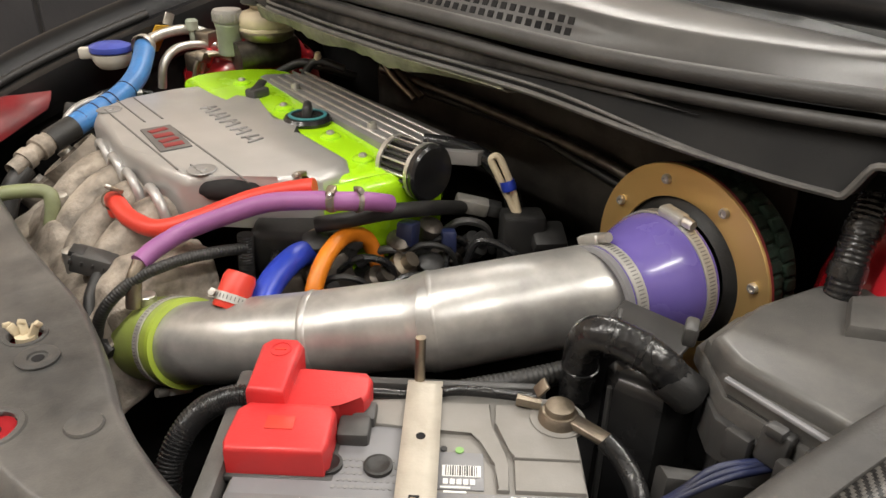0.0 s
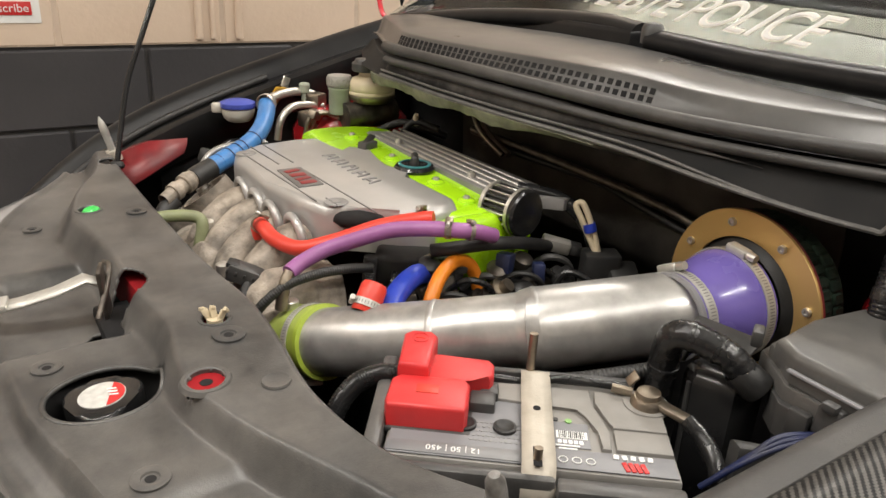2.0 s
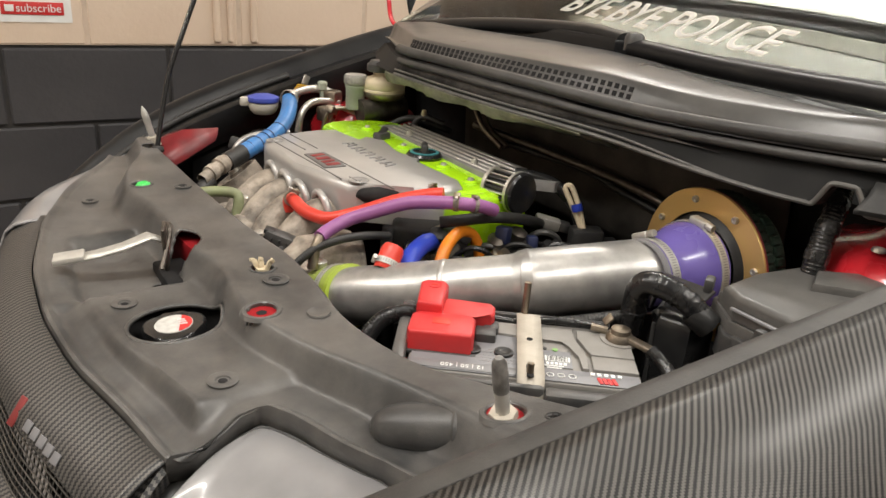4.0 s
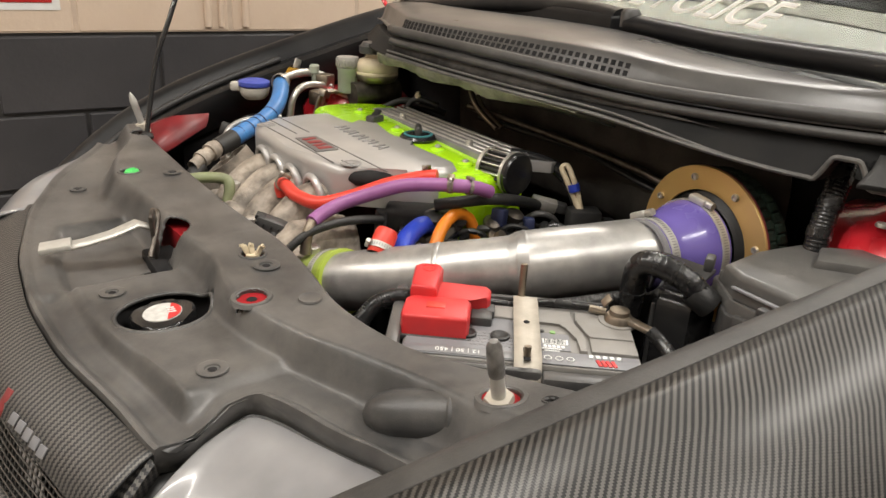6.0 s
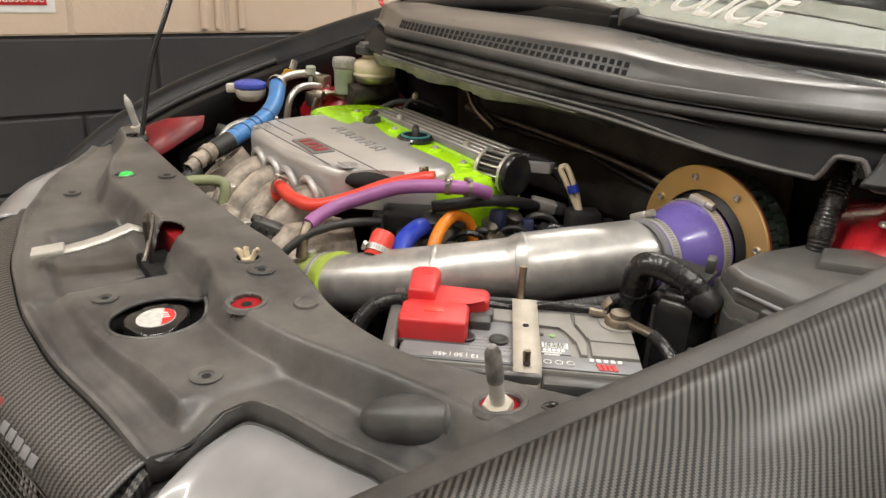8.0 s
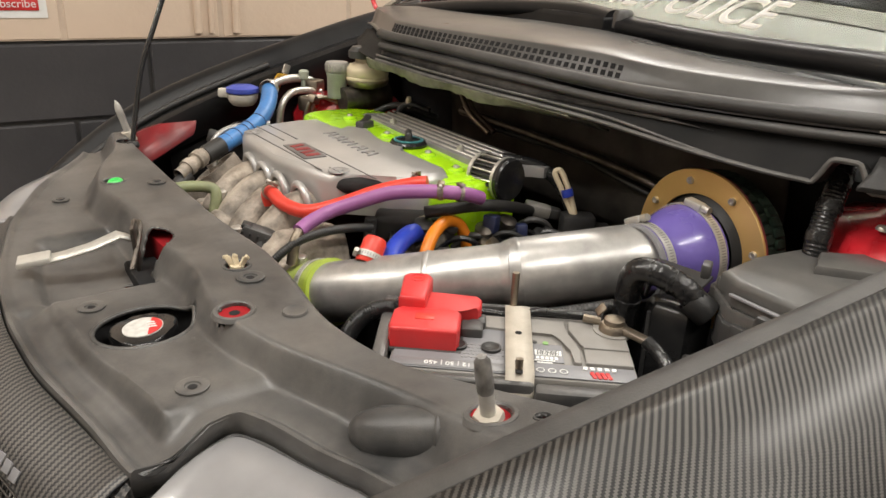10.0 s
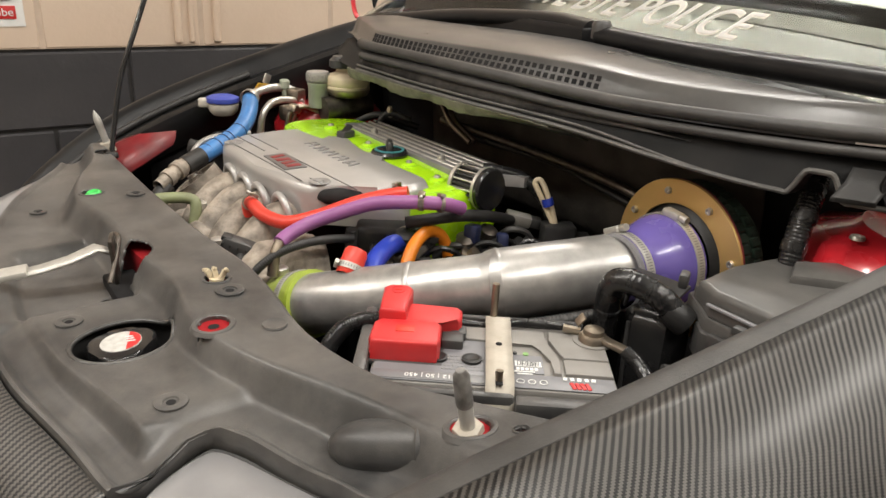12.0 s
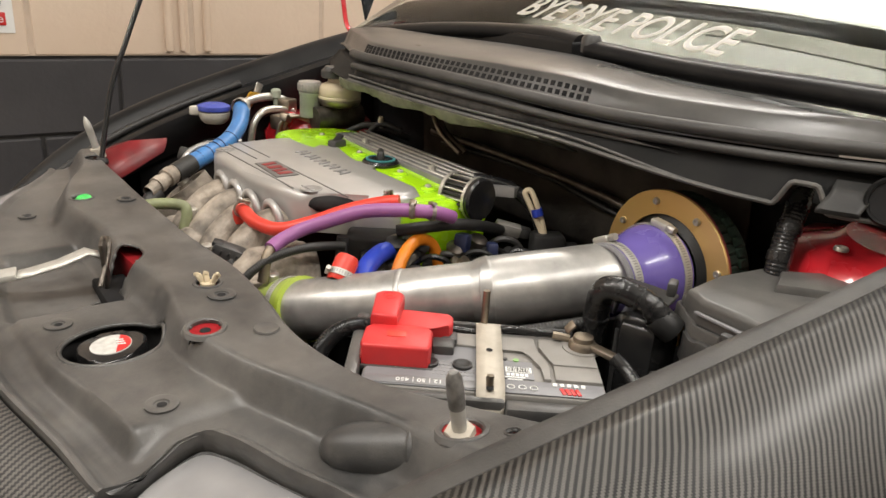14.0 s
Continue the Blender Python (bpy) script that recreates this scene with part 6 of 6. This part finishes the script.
part("cap", lathe_bm([(0.0225, 0.044), (0.025, 0.046), (0.025, 0.058), (0.020, 0.062), (0.018, 0.066), (0, 0.067)], pose(-0.012, 0, 0) @ m, 28), "plastic2", e, "black screw cap")
part("cylinder", sweep_bm([(0.35, 0.93, 0.855), (0.45, 0.93, 0.860)], 0.024, 3, 18), "latchsteel", e, "rusty master cylinder")
e = thing("clutch_reservoir", (0.352, 0.955, 0.856), "small pale clutch fluid bottle with a grey cap", "reservoir")
m = pose(0.352, 0.955, 0.856)
part("bottle", lathe_bm([(0, 0), (0.018, 0.0), (0.0195, 0.004), (0.0195, 0.042), (0.021, 0.044), (0.021, 0.048), (0.018, 0.05)], m, 28), "greengrey", e)
cp = part("cap", lathe_bm([(0.0215, 0.049), (0.0228, 0.051), (0.0228, 0.066), (0.021, 0.069), (0, 0.069)], m, 28), "greycap", e, "ribbed grey cap")
for k in range(22):
    a = k * math.tau / 22
    part("grip", box_bm(m @ pose(0.023 * math.cos(a), 0.023 * math.sin(a), 0.0585, 0, 0, math.degrees(a)), (0.0016, 0.003, 0.013), 0.0004, 1), "greycap", cp)
e = thing("washer_filler", (0.195, 1.055, 0.83), "white washer bottle neck with a blue lid", "reservoir")
m = pose(0.195, 1.055, 0.856)
part("neck", lathe_bm([(0.0, -0.022), (0.020, -0.022), (0.026, -0.016), (0.029, -0.008), (0.030, 0.0), (0.026, 0.002), (0, 0.002)], m, 28), "whiteplastic", e)
part("lid", lathe_bm([(0.031, 0.003), (0.032, 0.005), (0.031, 0.012), (0.022, 0.0155), (0, 0.0165)], m, 32), "bluecap", e, "blue snap lid")
part("lid_tab", box_bm(m @ pose(-0.034, 0.01, 0.002, 0, 0, -20), (0.022, 0.014, 0.018), 0.004), "whiteplastic", e)
e = thing("yellow_bracket", (0.28, 1.06, 0.85), "yellow passivated steel bracket", "bracket")
part("plate", box_bm(pose(0.272, 1.07, 0.868, 30, 10, 35), (0.034, 0.004, 0.05), 0.002), "yellow", e)
part("tab", box_bm(pose(0.30, 1.085, 0.894, 10, 20, 35), (0.022, 0.003, 0.02), 0.001), "steel", e)
e = thing("relay_box", (0.33, 1.04, 0.79), "brown and red fittings beside the reservoir", "fitting")
part("body", box_bm(pose(0.325, 1.02, 0.835, 0, 0, 20), (0.045, 0.035, 0.03), 0.005), "brasszinc", e)

e = thing("vacuum_hoses", (0.42, 0.84, 0.83), "small black vacuum hoses with pale tips beside the brake cylinder", "hose")
part("hose", sweep_bm([(0.40, 0.90, 0.83), (0.43, 0.87, 0.85), (0.46, 0.84, 0.845), (0.50, 0.82, 0.83)], 0.007, 6, 10), "rubber", e)
part("hose", sweep_bm([(0.41, 0.86, 0.80), (0.425, 0.845, 0.84), (0.44, 0.83, 0.86), (0.47, 0.80, 0.85)], 0.006, 6, 10), "rubber", e)
part("tip", lathe_bm([(0.005, 0), (0.006, 0.004), (0.004, 0.012), (0, 0.013)], axis((0.44, 0.83, 0.862), (-0.1, -0.3, 1)), 12), "cream", e)
part("tip", lathe_bm([(0.005, 0), (0.006, 0.004), (0.004, 0.010), (0, 0.011)], axis((0.452, 0.845, 0.85), (-0.4, -0.3, 0.6)), 12), "whiteplastic", e)
e = thing("brake_pipes", (0.33, 1.0, 0.80), "thin brown and bare metal brake lines beside the reservoir", "pipe")
for k, mt in enumerate(("brasszinc", "steel", "redpaint")):
    part("line", sweep_bm([(0.30 + 0.01 * k, 1.0 + 0.012 * k, 0.80), (0.31 + 0.012 * k, 0.995, 0.84 + 0.004 * k), (0.335, 0.985 + 0.01 * k, 0.852), (0.37, 0.975, 0.845 - 0.006 * k)], 0.0045, 6, 8), mt, e)
part("union", box_bm(pose(0.318, 0.992, 0.848, 10, 20, 30), (0.022, 0.018, 0.016), 0.003), "brasszinc", e)
e = thing("wiring_plug", (0.13, 0.98, 0.78), "black wiring plugs below the washer neck", "connector")
part("plug", box_bm(pose(0.12, 0.985, 0.79, 10, 20, 40), (0.04, 0.025, 0.025), 0.004), "rubber", e)
part("lead", sweep_bm([(0.13, 0.99, 0.79), (0.16, 1.01, 0.805), (0.20, 1.03, 0.80), (0.24, 1.03, 0.79)], 0.006, 6, 10), "tape", e)

# ---- front panel fittings ----
e = thing("radiator_filler", (-0.163, 0.362, 0.70), "black lobed coolant filler with a red and white sticker", "filler")
m = pose(-0.160, 0.360, 0.733, 0, -4, 0)
lobed = [((0.033 + 0.0035 * math.cos(3 * t)) * math.cos(t + 0.3), (0.033 + 0.0035 * math.cos(3 * t)) * math.sin(t + 0.3)) for t in np.linspace(0, math.tau, 37)[:-1]]
part("cap", slab_bm(lobed, -0.01, 0.024, 0.005, 3, m), "gloss", e)
part("sticker", lathe_bm([(0.0200, 0.0238), (0.0200, 0.0250), (0, 0.0250)], m, 32), "paper", e, "white warning sticker")
half = [(0.0192 * math.cos(t), 0.0192 * math.sin(t)) for t in np.linspace(-1.2, 1.2, 14)]
part("sticker_panel", slab_bm(half, 0.0249, 0.0256, 0, 1, m @ pose(0, 0, 0, 0, 0, -20)), "redprint", e, "red field on the sticker")
for k in range(3):
    part("print_bar", box_bm(m @ pose(0.009, -0.006 + 0.005 * k, 0.0258, 0, 0, 70), (0.002, 0.008, 0.0005), 0), "white", e, "", False)
part("neck", lathe_bm([(0.022, -0.05), (0.022, -0.01), (0, -0.01)], m, 20), "rubber", e)

e = thing("bonnet_latch", (-0.14, 0.51, 0.77), "steel bonnet latch with a bent release lever", "latch")
part("hook", box_bm(pose(-0.130, 0.520, 0.784, 0, -14, 70), (0.022, 0.005, 0.065), 0.002), "latchsteel", e)
part("hook_top", sweep_bm([(-0.122, 0.556, 0.803), (-0.120, 0.535, 0.806), (-0.128, 0.515, 0.79), (-0.142, 0.495, 0.765)], 0.0032, 6, 10), "latchsteel", e)
rows = [[Vector(q) + Vector((0, dy, 0)) for dy in (-0.012, 0.012)] for q in ((-0.132, 0.532, 0.792), (-0.145, 0.540, 0.796), (-0.175, 0.545, 0.784), (-0.205, 0.552, 0.776), (-0.222, 0.556, 0.773))]
thick(part("lever", grid_bm(rows), "brightzinc", e, "bent flat steel lever"), 0.003)
part("lever_tip", box_bm(pose(-0.236, 0.560, 0.772, 0, -6, -10), (0.036, 0.028, 0.008), 0.002), "brightzinc", e)
# dark block added under the latch hole in place of its shadow
part("latch_hole_shadow", box_bm(pose(-0.110, 0.515, 0.742, 0, 0, 0), (0.06, 0.09, 0.02), 0.004), "dark", e)

for at, lbl in (((0.015, 0.007, 0.79), "steel bonnet stop with a worn rubber tip"), ((-0.025, 1.035, 0.79), "steel bonnet stop with a pale tip")):
    far = at[1] > 0.5
    e = thing("bonnet_stop", at, lbl, "stop", "bonnet stops")
    d = Vector((-0.20, 0.0, 1)).normalized() if not far else Vector((-0.25, 0.0, 1)).normalized()
    m = axis(at, d)
    nut = [(0.0125 * math.cos(t), 0.0125 * math.sin(t)) for t in np.linspace(0, math.tau, 7)[:-1]]
    part("nut", slab_bm(nut, -0.003, 0.0155, 0.0015, 2, m), "strap", e)
    part("rod", lathe_bm([(0.0060, 0), (0.0060, 0.045), (0.005, 0.046), (0, 0.046)], m, 18), "brightzinc", e)
    if far:
        part("tip", lathe_bm([(0.0058, 0.040), (0.0064, 0.042), (0.0064, 0.058), (0.0045, 0.066), (0.001, 0.074), (0, 0.0745)], m, 18), "brightzinc", e)
        part("tip_hole", lathe_bm([(0.0016, 0.0), (0.0016, 0.0006), (0, 0.0006)], m @ pose(0, -0.0062, 0.052, 90, 0, 0), 10), "dark", e)
    else:
        part("tip", lathe_bm([(0.0062, 0.036), (0.0068, 0.038), (0.0067, 0.056), (0.0062, 0.064), (0.0035, 0.069), (0, 0.070)], m, 18), "tipgrey", e)

e = thing("plastic_clip", (-0.049, 0.395, 0.79), "broken cream plastic clip in the panel", "clip")
for dx, dy, rx, ry in ((-0.006, 0.004, -12, -22), (0.006, -0.004, 10, 24), (0.0, 0.003, -18, 4)):
    part("prong", box_bm(pose(-0.049 + dx, 0.395 + dy, 0.794, rx, ry, 20), (0.007, 0.003, 0.014), 0.001), "cream", e)
    part("prong_tip", box_bm(pose(-0.049 + dx * 1.7, 0.395 + dy * 1.5, 0.8005, rx, ry + 30, 20), (0.006, 0.004, 0.004), 0.001), "cream", e)
part("base", lathe_bm([(0.008, 0), (0.008, 0.006), (0, 0.006)], pose(-0.049, 0.395, 0.785), 14), "cream", e)
e = thing("green_plug", (-0.106, 0.766, 0.785), "small green plug in a panel hole", "plug")
part("cap", lathe_bm([(0.0115, 0), (0.0115, 0.003), (0.008, 0.006), (0.005, 0.004), (0, 0.004)], pose(-0.104, 0.764, 0.792, 0, -12, 0), 18), "greenprint", e)

e = thing("bonnet_stay", (-0.030, 0.985, 0.785), "thin black bonnet stay rod standing upright", "rod")
part("rod", sweep_bm([(-0.034, 0.985, 0.775), (-0.027, 1.0, 0.80), (0.005, 1.03, 0.912), (0.040, 1.045, 0.99), (0.074, 1.06, 1.062), (0.16, 1.08, 1.25), (0.26, 1.1, 1.46)], 0.0046, 8, 10), "gloss", e)
part("grommet", lathe_bm([(0.010, -0.004), (0.012, 0.0), (0.010, 0.006), (0.006, 0.008)], pose(-0.031, 0.988, 0.79, -10, 6, 0), 16), "rubber", e)

e = thing("hinge_tie", (0.62, 1.30, 0.93), "dark red strap and black gusset at the bonnet hinge", "strap")
part("strap", sweep_bm([(0.635, 1.26, 0.985), (0.624, 1.30, 1.005), (0.616, 1.31, 1.07), (0.60, 1.32, 1.16)], 0.008, 6, 10, flat=0.5), "redpaint", e)
part("gusset", slab_bm([(0.0, 0.0), (0.05, 0.09), (-0.03, 0.09)], -0.003, 0.003, 0, 1, Matrix.Translation((0.676, 1.30, 1.02)) @ pose(0, 0, 0, 90, 0, 20)), "gloss", e)

# ---- on the wall ----
e = thing("wall_sign", (-0.12, WALL_Y, 0.915), "white paper sign with a red button and blue shape", "sign")
part("sheet", box_bm(pose(-0.16, WALL_Y - 0.003, 1.06), (0.285, 0.003, 0.29), 0), "white", e, "", False)
part("button", box_bm(pose(-0.115, WALL_Y - 0.006, 0.952), (0.155, 0.003, 0.034), 0.001), "redprint", e, "red button field")
words("button_text", "subscribe", 0.030, pose(-0.10, WALL_Y - 0.0085, 0.952, 90, 0, 0), "white", e, 0.0003)
part("button_icon", box_bm(pose(-0.172, WALL_Y - 0.0085, 0.952), (0.022, 0.002, 0.018), 0.001), "white", e)
part("blue_hand_shape", box_bm(pose(-0.165, WALL_Y - 0.006, 1.0), (0.05, 0.003, 0.04), 0.008), "bluecap", e, "blue printed shape")
part("dark_bell_shape", box_bm(pose(-0.06, WALL_Y - 0.006, 1.0), (0.03, 0.003, 0.03), 0.006), "rubber", e, "black printed shape")
e = thing("wall_conduit", (0.45, WALL_Y, 0.87), "cream painted conduits running up the wall", "conduit")
for x, r in ((0.395, 0.012), (0.437, 0.009), (0.515, 0.012)):
    part("tube", sweep_bm([(x, WALL_Y - r * 0.6, 0.868), (x + 0.002, WALL_Y - r * 0.6, 1.5), (x, WALL_Y - r * 0.6, 2.79)], r, 6, 10), "creamblock", e)


# ---- wall blocks ----
def blocks():
    wall = bpy.data.objects["wall_north"]
    shapes = {}
    for k, (w, mt) in enumerate((((0.44), "blackblock"), ((0.44), "creamblock"))):
        bm = box_bm(Matrix(), (w, 0.02, 0.215), 0.005, 1)
        me = bpy.data.meshes.new("block")
        bm.to_mesh(me)
        bm.free()
        me.materials.append(M[mt])
        shapes[mt] = me
    rows = [(BAND_Z - 0.1125 - 0.225 * i, "blackblock") for i in range(4)] + [(BAND_Z + 0.1125 + 0.225 * i, "creamblock") for i in range(8)]
    for r, (z, mt) in enumerate(rows):
        odd = (r if mt == "blackblock" else r + 1) % 2
        for i in range(-3, 6):
            o = new("block", shapes[mt])
            o.parent = wall
            o.location = (0.242 + 0.225 + 0.45 * i + (0.225 if odd else 0), WALL_Y + 0.008, z)
    lining = part("upper_paint", box_bm(pose(1.0, WALL_Y + 0.007, BAND_Z + 0.98), (8.0, 0.012, 1.95), 0), "creamjoint", wall, "", False)


blocks()
